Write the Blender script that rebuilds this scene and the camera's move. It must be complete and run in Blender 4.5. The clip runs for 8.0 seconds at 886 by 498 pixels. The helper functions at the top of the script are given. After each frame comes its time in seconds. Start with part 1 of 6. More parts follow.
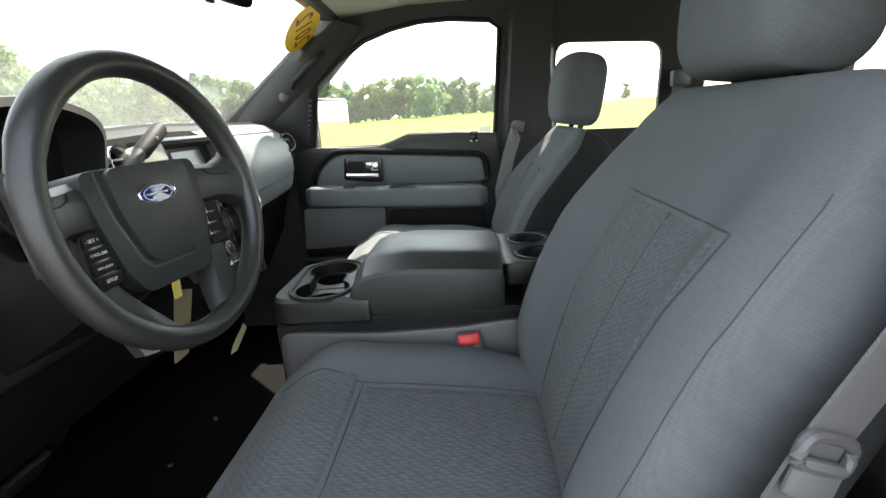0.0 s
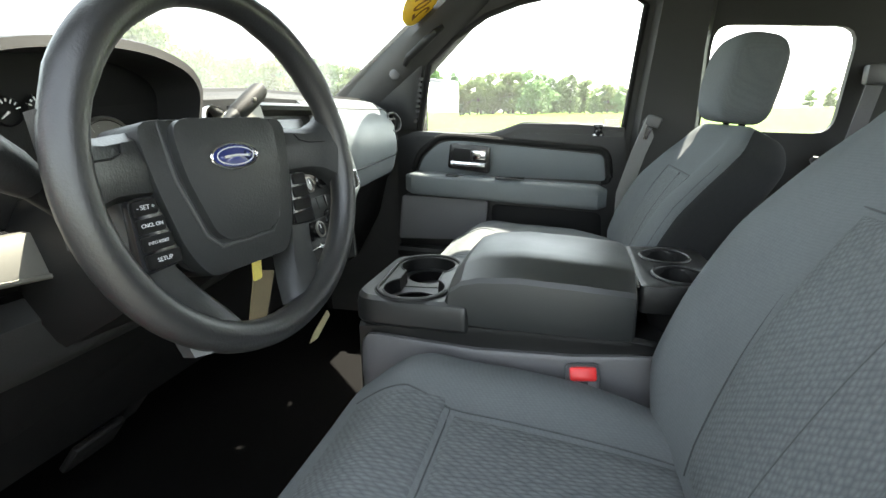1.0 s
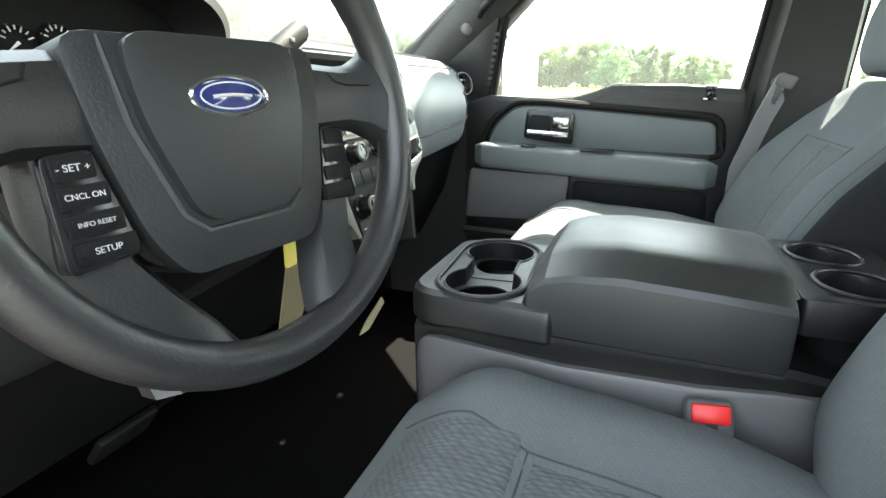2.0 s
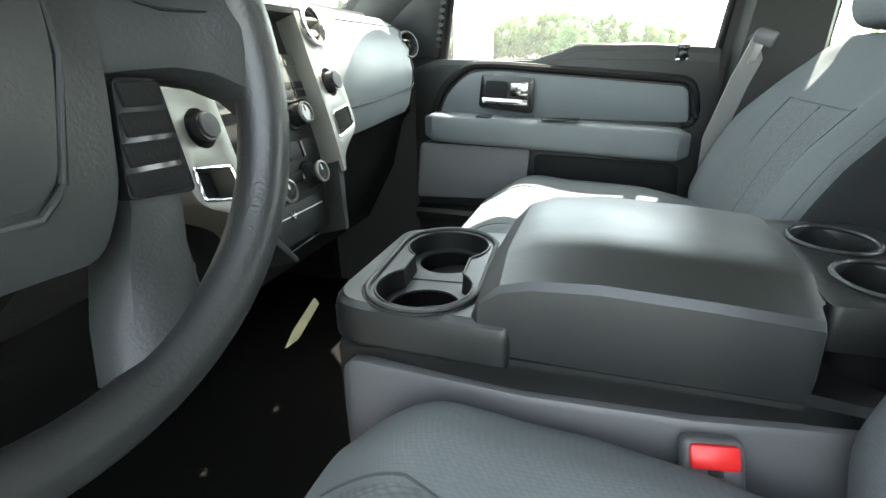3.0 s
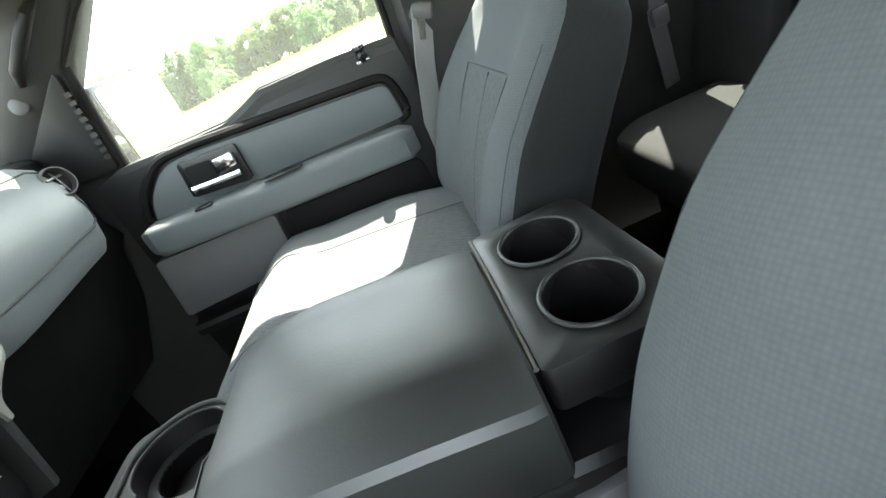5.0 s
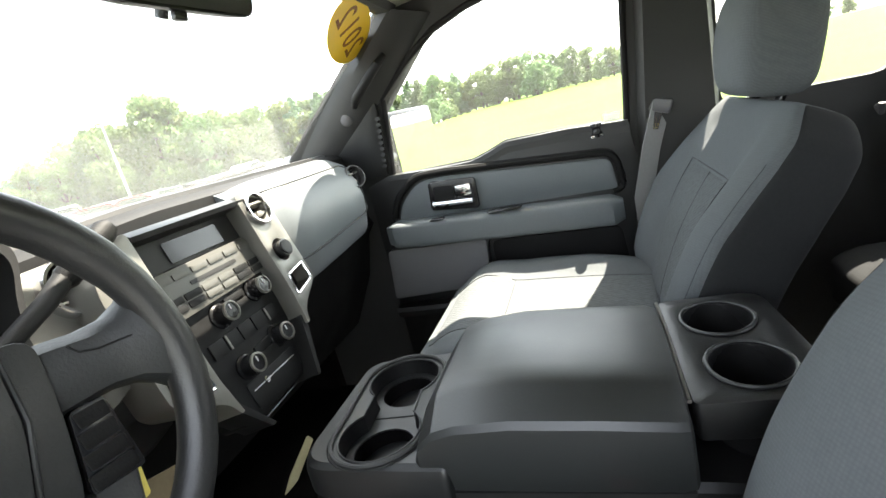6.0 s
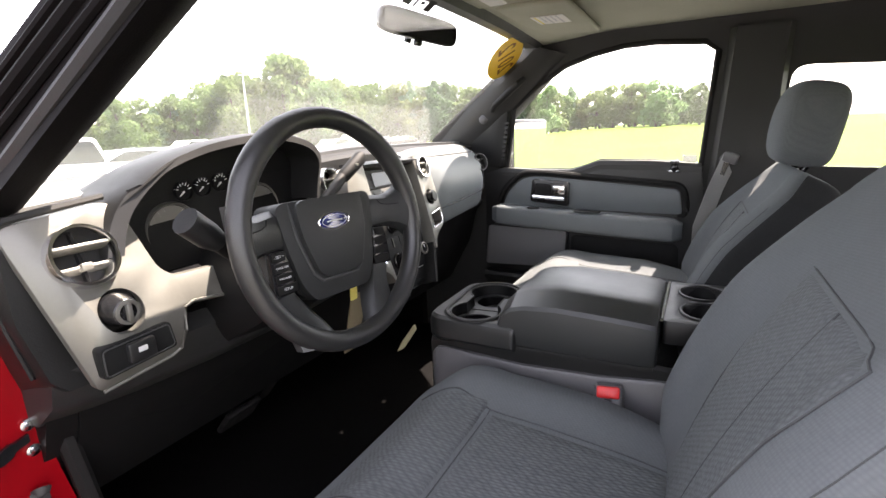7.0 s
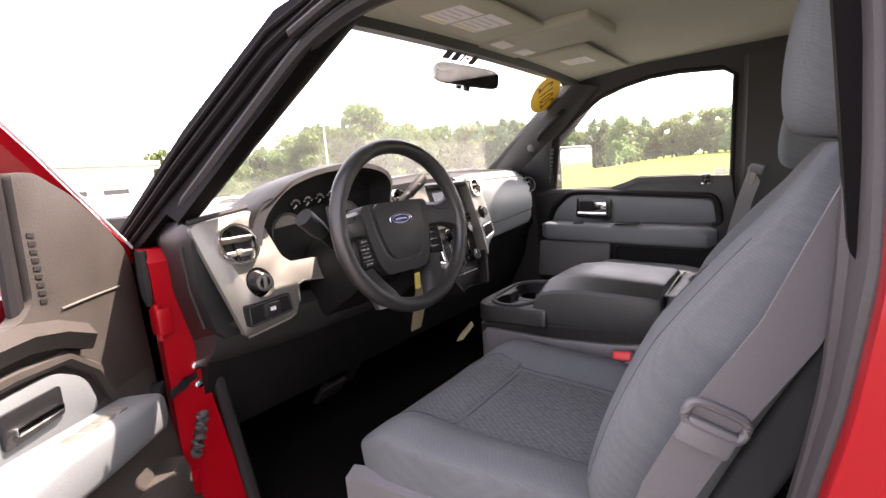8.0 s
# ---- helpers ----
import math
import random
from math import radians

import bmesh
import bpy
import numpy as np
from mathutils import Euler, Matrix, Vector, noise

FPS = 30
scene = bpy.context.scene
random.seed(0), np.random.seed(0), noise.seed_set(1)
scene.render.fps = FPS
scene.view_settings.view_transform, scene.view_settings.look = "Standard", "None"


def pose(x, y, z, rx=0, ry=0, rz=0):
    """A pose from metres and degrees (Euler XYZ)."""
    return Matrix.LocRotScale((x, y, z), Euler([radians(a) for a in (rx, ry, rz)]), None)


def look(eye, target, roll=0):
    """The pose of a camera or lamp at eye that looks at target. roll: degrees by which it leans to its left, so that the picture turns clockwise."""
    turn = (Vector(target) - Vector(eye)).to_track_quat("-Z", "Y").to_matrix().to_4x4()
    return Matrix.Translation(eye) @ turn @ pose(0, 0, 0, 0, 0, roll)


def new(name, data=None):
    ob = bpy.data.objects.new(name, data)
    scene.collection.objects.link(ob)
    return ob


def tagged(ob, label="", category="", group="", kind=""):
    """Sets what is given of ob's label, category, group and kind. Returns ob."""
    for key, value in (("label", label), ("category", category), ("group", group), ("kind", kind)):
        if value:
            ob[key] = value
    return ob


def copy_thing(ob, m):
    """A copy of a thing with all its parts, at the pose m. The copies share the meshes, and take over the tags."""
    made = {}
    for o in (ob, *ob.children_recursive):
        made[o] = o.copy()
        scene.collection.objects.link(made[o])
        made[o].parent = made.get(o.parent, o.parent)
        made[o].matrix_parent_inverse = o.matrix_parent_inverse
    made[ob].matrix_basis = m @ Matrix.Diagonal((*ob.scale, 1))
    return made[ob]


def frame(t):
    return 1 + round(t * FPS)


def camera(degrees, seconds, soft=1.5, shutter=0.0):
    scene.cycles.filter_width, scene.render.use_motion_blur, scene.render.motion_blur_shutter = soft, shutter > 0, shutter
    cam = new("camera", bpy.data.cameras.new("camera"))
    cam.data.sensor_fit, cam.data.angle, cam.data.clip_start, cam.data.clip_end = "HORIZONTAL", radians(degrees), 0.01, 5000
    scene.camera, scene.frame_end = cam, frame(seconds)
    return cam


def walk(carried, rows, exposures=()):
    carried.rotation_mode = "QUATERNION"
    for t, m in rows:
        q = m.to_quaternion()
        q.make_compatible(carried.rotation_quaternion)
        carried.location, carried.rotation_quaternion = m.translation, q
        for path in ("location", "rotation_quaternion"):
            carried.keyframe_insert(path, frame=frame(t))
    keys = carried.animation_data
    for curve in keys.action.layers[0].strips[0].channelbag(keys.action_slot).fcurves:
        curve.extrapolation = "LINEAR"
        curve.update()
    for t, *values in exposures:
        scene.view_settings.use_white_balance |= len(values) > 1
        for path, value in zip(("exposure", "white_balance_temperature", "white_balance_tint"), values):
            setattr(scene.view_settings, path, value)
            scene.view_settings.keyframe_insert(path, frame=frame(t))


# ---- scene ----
S = 1.095  # metres for one unit of the cab's plan
cam = camera(84, 8.0)
V3 = Vector
PATH = [
    (0, (0.491, -1.037, 1.365), (0.367, 0.889, 0.840), -4.2),
    (0.5, (0.476, -0.950, 1.338), (0.096, 0.927, 0.763), -4.5),
    (1, (0.436, -0.893, 1.338), (-0.043, 0.976, 0.808), -0.5),
    (1.5, (0.389, -0.823, 1.321), (-0.218, 0.994, 0.747), -1.2),
    (1.7, (0.386, -0.788, 1.312), (-0.333, 0.984, 0.725), -1.1),
    (2.8, (0.345, -0.615, 1.288), (-0.313, 1.134, 0.574), 0.8),
    (3, (0.360, -0.587, 1.281), (-0.217, 1.188, 0.564), -1.2),
    (3.5, (0.375, -0.550, 1.293), (0.375, 1.300, 0.533), -3.9),
    (4, (0.433, -0.471, 1.315), (0.600, 1.327, 0.455), -13.4),
    (4.2, (0.466, -0.404, 1.322), (0.691, 1.354, 0.395), -17.8),
    (5.3, (0.535, -0.445, 1.369), (0.394, 1.357, 0.512), -25.3),
    (5.5, (0.486, -0.481, 1.402), (0.292, 1.353, 0.628), -21.5),
    (6, (0.492, -0.604, 1.406), (-0.130, 1.229, 0.902), -14.0),
    (6.5, (0.517, -0.828, 1.434), (-0.222, 0.962, 0.934), -6.6),
    (7, (0.588, -1.026, 1.416), (-0.319, 0.696, 0.959), -2.3),
    (7.5, (0.695, -1.162, 1.397), (-0.343, 0.510, 1.041), -4.3),
    (8, (0.768, -1.229, 1.377), (-0.396, 0.371, 1.085), -5.1),
]
walk(cam, [(t, look(V3(eye) * S, V3(target) * S, roll)) for t, eye, target, roll in PATH],
     [(0.0, 2.82, 6900, 7), (0.5, 3.06, 6850, 5), (1.0, 3.28, 6900, 4), (1.7, 3.55, 6850, 2), (2.8, 3.87, 6800, 1), (3.5, 3.80, 6800, 2), (4.2, 3.73, 6850, 2), (5.3, 3.70, 6900, 4), (6.0, 3.22, 7000, 9), (6.5, 3.03, 7100, 14), (7.0, 2.96, 7200, 20), (7.5, 3.08, 7300, 25), (8.0, 2.89, 7450, 29)])

# ---- world, sun, exposure ----
world = bpy.data.worlds.new("sky")
scene.world = world
world.use_nodes = True
wn = world.node_tree.nodes
sky = wn.new("ShaderNodeTexSky")
sky.sky_type = 'NISHITA'
sky.sun_disc = False
sky.sun_elevation = radians(62.3)
sky.sun_rotation = radians(31)
sky.air_density = 1.0
sky.dust_density = 1.5
hazy = wn.new("ShaderNodeHueSaturation")
hazy.inputs["Saturation"].default_value = 0.45
world.node_tree.links.new(sky.outputs[0], hazy.inputs["Color"])
world.node_tree.links.new(hazy.outputs[0], wn["Background"].inputs[0])
wn["Background"].inputs[1].default_value = 0.15
sun = new("sun", bpy.data.lights.new("sun", 'SUN'))
sun.data.energy = 3.6
sun.data.angle = radians(0.5)
sun.data.color = (1.0, 0.95, 0.86)
SUN_DIR = Vector((0.239, 0.415, 0.878))
sun.matrix_world = look(SUN_DIR * 30, (0, 0, 0))


# ---- materials ----
def mat(name, color, rough=0.5, metal=0.0, grain=0.0, grain_scale=300.0, var=0.12, var_scale=9.0, coat=0.0, spec=0.5,
        pattern="", pat_scale=90.0, pat_depth=0.3, emit=0.0, transmission=0.0, alpha=1.0, rand=0.0):
    m = bpy.data.materials.new(name)
    m.use_nodes = True
    nt = m.node_tree
    n, ln = nt.nodes, nt.links.new
    b = n["Principled BSDF"]
    b.inputs["Roughness"].default_value = rough
    b.inputs["Metallic"].default_value = metal
    b.inputs["Specular IOR Level"].default_value = spec
    b.inputs["Coat Weight"].default_value = coat
    b.inputs["Coat Roughness"].default_value = 0.05
    tc = n.new("ShaderNodeTexCoord")
    col = None
    if var > 0:
        big = n.new("ShaderNodeTexNoise")
        big.inputs["Scale"].default_value = var_scale
        big.inputs["Detail"].default_value = 6
        ln(tc.outputs["Object"], big.inputs["Vector"])
        fine = n.new("ShaderNodeTexNoise")
        fine.inputs["Scale"].default_value = var_scale * 22
        fine.inputs["Detail"].default_value = 2
        ln(tc.outputs["Object"], fine.inputs["Vector"])
        mx = n.new("ShaderNodeMix")
        mx.data_type = 'FLOAT'
        mx.inputs[0].default_value = 0.4
        ln(big.outputs[0], mx.inputs[2])
        ln(fine.outputs[0], mx.inputs[3])
        rr = n.new("ShaderNodeMapRange")
        rr.inputs[1].default_value, rr.inputs[2].default_value = 0.3, 0.7
        rr.inputs[3].default_value, rr.inputs[4].default_value = 1 - var, 1 + var
        ln(mx.outputs[0], rr.inputs[0])
        hsv = n.new("ShaderNodeHueSaturation")
        hsv.inputs["Color"].default_value = (*color, 1)
        ln(rr.outputs[0], hsv.inputs["Value"])
        if rand > 0:
            oi = n.new("ShaderNodeObjectInfo")
            r2 = n.new("ShaderNodeMapRange")
            r2.inputs[3].default_value, r2.inputs[4].default_value = 0.5 - rand * 0.12, 0.5 + rand * 0.12
            ln(oi.outputs["Random"], r2.inputs[0])
            ln(r2.outputs[0], hsv.inputs["Hue"])
        ln(hsv.outputs[0], b.inputs["Base Color"])
        rg = n.new("ShaderNodeMapRange")
        rg.inputs[1].default_value, rg.inputs[2].default_value = 0.3, 0.7
        rg.inputs[3].default_value, rg.inputs[4].default_value = max(rough - 0.06, 0.02), min(rough + 0.06, 1)
        ln(big.outputs[0], rg.inputs[0])
        ln(rg.outputs[0], b.inputs["Roughness"])
        col = hsv
    else:
        b.inputs["Base Color"].default_value = (*color, 1)
    height = None
    if grain > 0:
        g = n.new("ShaderNodeTexNoise")
        g.inputs["Scale"].default_value = grain_scale
        g.inputs["Detail"].default_value = 3
        ln(tc.outputs["Object"], g.inputs["Vector"])
        height = (g.outputs[0], grain)
    bump_in = None
    if height:
        bp = n.new("ShaderNodeBump")
        bp.inputs["Strength"].default_value = grain
        bp.inputs["Distance"].default_value = 0.001
        ln(height[0], bp.inputs["Height"])
        bump_in = bp.outputs[0]
    if pattern:
        mp = n.new("ShaderNodeMapping")
        ln(tc.outputs["UV"], mp.inputs["Vector"])
        if pattern in ("dimple", "knit"):
            v = n.new("ShaderNodeTexVoronoi")
            v.inputs["Scale"].default_value = pat_scale
            v.inputs["Randomness"].default_value = 0.35 if pattern == "dimple" else 0.12
            mp.inputs["Scale"].default_value = (1.0, 0.62, 1.0) if pattern == "dimple" else (1.0, 0.7, 1.0)
            mp.inputs["Rotation"].default_value = (0, 0, 0.5) if pattern == "dimple" else (0, 0, 0.15)
            ln(mp.outputs[0], v.inputs["Vector"])
            out = v.outputs["Distance"]
        else:
            v = n.new("ShaderNodeTexWave")
            v.inputs["Scale"].default_value = pat_scale
            v.inputs["Distortion"].default_value = 1.2
            v.inputs["Detail"].default_value = 1
            v.inputs["Detail Scale"].default_value = 3
            mp.inputs["Rotation"].default_value = (0, 0, 0.9)
            ln(mp.outputs[0], v.inputs["Vector"])
            out = v.outputs[1]
        b2 = n.new("ShaderNodeBump")
        b2.inputs["Strength"].default_value = pat_depth
        b2.inputs["Distance"].default_value = 0.004 if pattern == "dimple" else 0.0015
        b2.invert = pattern in ("dimple", "knit")
        ln(out, b2.inputs["Height"])
        if bump_in:
            ln(bump_in, b2.inputs["Normal"])
        bump_in = b2.outputs[0]
        if col:
            # shade in the hollows of the weave is put into the colour
            mm = n.new("ShaderNodeMapRange")
            mm.inputs[1].default_value, mm.inputs[2].default_value = 0.1, 0.7
            mm.inputs[3].default_value, mm.inputs[4].default_value = (1.15, 0.72) if pattern == "dimple" else (1.05, 0.91) if pattern == "knit" else (0.94, 1.05)
            ln(out, mm.inputs[0])
            h2 = n.new("ShaderNodeHueSaturation")
            ln(col.outputs[0], h2.inputs["Color"])
            ln(mm.outputs[0], h2.inputs["Value"])
            ln(h2.outputs[0], b.inputs["Base Color"])
    if bump_in:
        ln(bump_in, b.inputs["Normal"])
    if emit > 0:
        b.inputs["Emission Color"].default_value = (*color, 1)
        b.inputs["Emission Strength"].default_value = emit
    b.inputs["Transmission Weight"].default_value = transmission
    b.inputs["Alpha"].default_value = alpha
    return m


M = dict(
    cloth=mat("grey_cloth", (0.110, 0.119, 0.125), 0.92, grain=0.25, grain_scale=900, var=0.10, spec=0.2, pattern="knit", pat_scale=330, pat_depth=0.14),
    cloth_insert=mat("dimpled_cloth", (0.112, 0.121, 0.126), 0.9, grain=0.3, grain_scale=900, var=0.10, spec=0.2, pattern="dimple", pat_scale=185, pat_depth=0.40),
    # seat sides and rear bench: dark cloth, deepened to carry the dim cab's shade
    cloth_dark_shaded=mat("dark_shaded_cloth", (0.024, 0.025, 0.026), 0.95, grain=0.3, grain_scale=900, var=0.12, spec=0.2),
    seam=mat("seam_thread", (0.048, 0.051, 0.053), 0.9, var=0.1),
    plastic=mat("charcoal_plastic", (0.0098, 0.0101, 0.0104), 0.46, spec=0.6, grain=0.35, grain_scale=420, var=0.12),
    plastic_soft=mat("black_soft_plastic", (0.0055, 0.0055, 0.0057), 0.6, spec=0.25, grain=0.4, grain_scale=520, var=0.14),
    plastic_gloss=mat("gloss_black_plastic", (0.012, 0.012, 0.013), 0.22, var=0.1),
    console_plastic=mat("black_console_plastic", (0.0065, 0.0066, 0.0068), 0.42, spec=0.5, grain=0.25, grain_scale=340, var=0.10),
    lid=mat("charcoal_vinyl", (0.0125, 0.0142, 0.0142), 0.46, spec=1.0, grain=0.15, grain_scale=330, var=0.10),
    tray=mat("charcoal_tray_plastic", (0.0115, 0.0122, 0.0124), 0.42, spec=0.7, grain=0.15, grain_scale=360, var=0.1),
    dash_pad=mat("dash_top_vinyl", (0.0115, 0.0115, 0.0117), 0.5, grain=0.2, grain_scale=360, var=0.1),
    # grey vinyl made paler to carry the sun's glare on the dash top
    dash_top=mat("sunlit_grey_dash_top_vinyl", (0.19, 0.192, 0.188), 0.5, grain=0.15, grain_scale=360, var=0.1),
    dash_panel=mat("grey_dash_plastic", (0.118, 0.132, 0.138), 0.48, grain=0.35, grain_scale=420, var=0.06),
    door_grey=mat("grey_door_vinyl", (0.118, 0.133, 0.140), 0.55, grain=0.45, grain_scale=380, var=0.08),
    pocket=mat("grey_pocket_plastic", (0.120, 0.120, 0.124), 0.7, grain=0.4, grain_scale=420, var=0.08),
    radio=mat("champagne_radio_plastic", (0.095, 0.094, 0.085), 0.42, metal=0.2, grain=0.2, grain_scale=500, var=0.06),
    silver=mat("satin_silver_paint", (0.178, 0.174, 0.156), 0.44, metal=0.5, var=0.05, grain=0.06, grain_scale=900),
    chrome=mat("chrome", (0.75, 0.75, 0.76), 0.12, metal=1.0, var=0.03),
    red=mat("red_car_paint", (0.26, 0.0025, 0.006), 0.36, coat=0.10, spec=0.2, var=0.05),
    red_button=mat("red_button", (0.72, 0.02, 0.02), 0.35, var=0.05),
    rubber=mat("black_rubber", (0.0105, 0.0098, 0.0100), 0.62, spec=0.3, var=0.15, grain=0.2),
    carpet=mat("black_carpet", (0.0035, 0.0032, 0.0032), 1.0, grain=0.9, grain_scale=500, var=0.25, spec=0.1),
    headliner=mat("grey_headliner", (0.425, 0.425, 0.335), 0.95, grain=0.4, grain_scale=700, var=0.06, spec=0.2),
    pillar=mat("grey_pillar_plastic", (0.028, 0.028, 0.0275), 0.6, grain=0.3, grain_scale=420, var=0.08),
    belt=mat("grey_belt_webbing", (0.115, 0.112, 0.118), 0.8, grain=0.5, grain_scale=800, var=0.08, pattern="rib", pat_scale=260, pat_depth=0.25),
    jamb=mat("brown_grey_jamb_rubber", (0.050, 0.044, 0.045), 0.55, spec=0.4, grain=0.3, grain_scale=200, var=0.18),
    knee=mat("charcoal_knee_plastic", (0.026, 0.0265, 0.027), 0.5, spec=0.5, grain=0.3, grain_scale=420, var=0.12),
    belt_plastic=mat("grey_belt_plastic", (0.095, 0.093, 0.097), 0.4, var=0.06),
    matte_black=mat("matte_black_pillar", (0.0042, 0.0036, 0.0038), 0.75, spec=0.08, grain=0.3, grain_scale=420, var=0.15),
    stack_black=mat("charcoal_stack_plastic", (0.010, 0.0102, 0.0104), 0.55, spec=0.22, grain=0.2, grain_scale=500, var=0.1),
    door_tan=mat("warm_grey_door_vinyl", (0.034, 0.030, 0.026), 0.62, spec=0.35, grain=0.6, grain_scale=300, var=0.14, var_scale=14),
    seam_light=mat("charcoal_bevel_plastic", (0.040, 0.042, 0.043), 0.45, var=0.06),
    wheel_plastic=mat("charcoal_wheel_plastic", (0.0180, 0.0192, 0.0195), 0.44, spec=0.55, grain=0.35, grain_scale=420, var=0.12),
    wheel_rim=mat("black_wheel_vinyl", (0.0130, 0.0131, 0.0134), 0.42, spec=0.7, grain=0.35, grain_scale=380, var=0.12),
    label=mat("white_label", (0.75, 0.74, 0.70), 0.6, var=0.05),
    yellow=mat("yellow_tag", (0.78, 0.66, 0.16), 0.6, var=0.08),
    tan=mat("tan_card", (0.50, 0.46, 0.27), 0.8, var=0.1),
    brown_card=mat("brown_card", (0.17, 0.135, 0.080), 0.8, var=0.1),
    belt_light=mat("pale_belt_webbing", (0.26, 0.26, 0.26), 0.8, grain=0.5, grain_scale=800, var=0.08),
    sticker=mat("yellow_sticker", (0.95, 0.58, 0.02), 0.45, var=0.04, emit=0.0),
    sticker_ink=mat("brown_ink", (0.28, 0.09, 0.01), 0.6, var=0.05),
    # black print; slots, wells and vents wear it in place of their shade
    ink_recess=mat("black_ink_recess", (0.01, 0.01, 0.01), 0.6, var=0),
    grey_ink=mat("pale_print", (0.55, 0.55, 0.55), 0.6, var=0),
    blue=mat("blue_enamel", (0.012, 0.02, 0.11), 0.2, coat=1.0, var=0.05),
    dial_white=mat("white_dial_print", (0.80, 0.80, 0.80), 0.5, var=0),
    gauge=mat("gauge_face", (0.006, 0.006, 0.0065), 0.6, spec=0.2, var=0.1),
    mirror_dim=mat("dimmed_mirror_glass", (0.20, 0.21, 0.21), 0.03, metal=1.0, var=0),
    mirror=mat("mirror_glass", (0.85, 0.87, 0.87), 0.02, metal=1.0, var=0),
    asphalt=mat("asphalt", (0.11, 0.11, 0.105), 0.9, grain=0.5, grain_scale=60, var=0.2, var_scale=0.6),
    grass=mat("mown_grass", (0.078, 0.122, 0.014), 0.9, grain=0.8, grain_scale=20, var=0.18, var_scale=0.25, spec=0.1),
    bark=mat("bark", (0.10, 0.085, 0.07), 0.95, grain=0.8, grain_scale=30, var=0.3),
    white_paint=mat("white_car_paint", (0.75, 0.75, 0.76), 0.3, coat=0.8, var=0.03),
    silver_car=mat("silver_car_paint", (0.42, 0.43, 0.45), 0.3, metal=0.5, coat=0.8, var=0.03),
    dark_car=mat("dark_car_paint", (0.05, 0.055, 0.065), 0.3, coat=0.8, var=0.03),
    car_glass=mat("car_window_glass", (0.03, 0.035, 0.04), 0.05, var=0),
    siding=mat("pale_siding", (0.62, 0.60, 0.56), 0.8, var=0.06),
    shingle=mat("grey_shingles", (0.16, 0.15, 0.145), 0.9, var=0.2, grain=0.5, grain_scale=20),
    galv=mat("galvanised_pole", (0.5, 0.5, 0.5), 0.5, metal=0.6, var=0.08),
)


def glass_mat(name, tint, opacity, rough=0.02, veil=0.02):
    m = bpy.data.materials.new(name)
    m.use_nodes = True
    n, ln = m.node_tree.nodes, m.node_tree.links.new
    n.remove(n["Principled BSDF"])
    t = n.new("ShaderNodeBsdfTransparent")
    t.inputs[0].default_value = (*tint, 1)
    g = n.new("ShaderNodeBsdfGlossy")
    g.inputs["Roughness"].default_value = rough
    lw = n.new("ShaderNodeLayerWeight")
    lw.inputs[0].default_value = 0.5
    pw = n.new("ShaderNodeMath")
    pw.operation = 'POWER'
    pw.inputs[1].default_value = 4.0
    ln(lw.outputs["Facing"], pw.inputs[0])
    sc = n.new("ShaderNodeMath")
    sc.operation = 'MULTIPLY_ADD'
    sc.inputs[1].default_value = opacity
    sc.inputs[2].default_value = 0.03
    ln(pw.outputs[0], sc.inputs[0])
    mx = n.new("ShaderNodeMixShader")
    ln(sc.outputs[0], mx.inputs[0])
    ln(t.outputs[0], mx.inputs[1])
    ln(g.outputs[0], mx.inputs[2])
    # white veil mixed in for the glare and haze over the view
    film = n.new("ShaderNodeBsdfTranslucent")
    film.inputs[0].default_value = (0.92, 0.94, 0.92, 1)
    noise = n.new("ShaderNodeTexNoise")
    noise.inputs["Scale"].default_value = 3.0
    co = n.new("ShaderNodeTexCoord")
    ln(co.outputs["Object"], noise.inputs["Vector"])
    amount = n.new("ShaderNodeMapRange")
    amount.inputs[1].default_value, amount.inputs[2].default_value = 0.3, 0.7
    amount.inputs[3].default_value, amount.inputs[4].default_value = veil * 0.7, veil * 1.3
    ln(noise.outputs[0], amount.inputs[0])
    veiled = n.new("ShaderNodeMixShader")
    ln(amount.outputs[0], veiled.inputs[0])
    ln(mx.outputs[0], veiled.inputs[1])
    ln(film.outputs[0], veiled.inputs[2])
    ln(veiled.outputs[0], n["Material Output"].inputs[0])
    return m


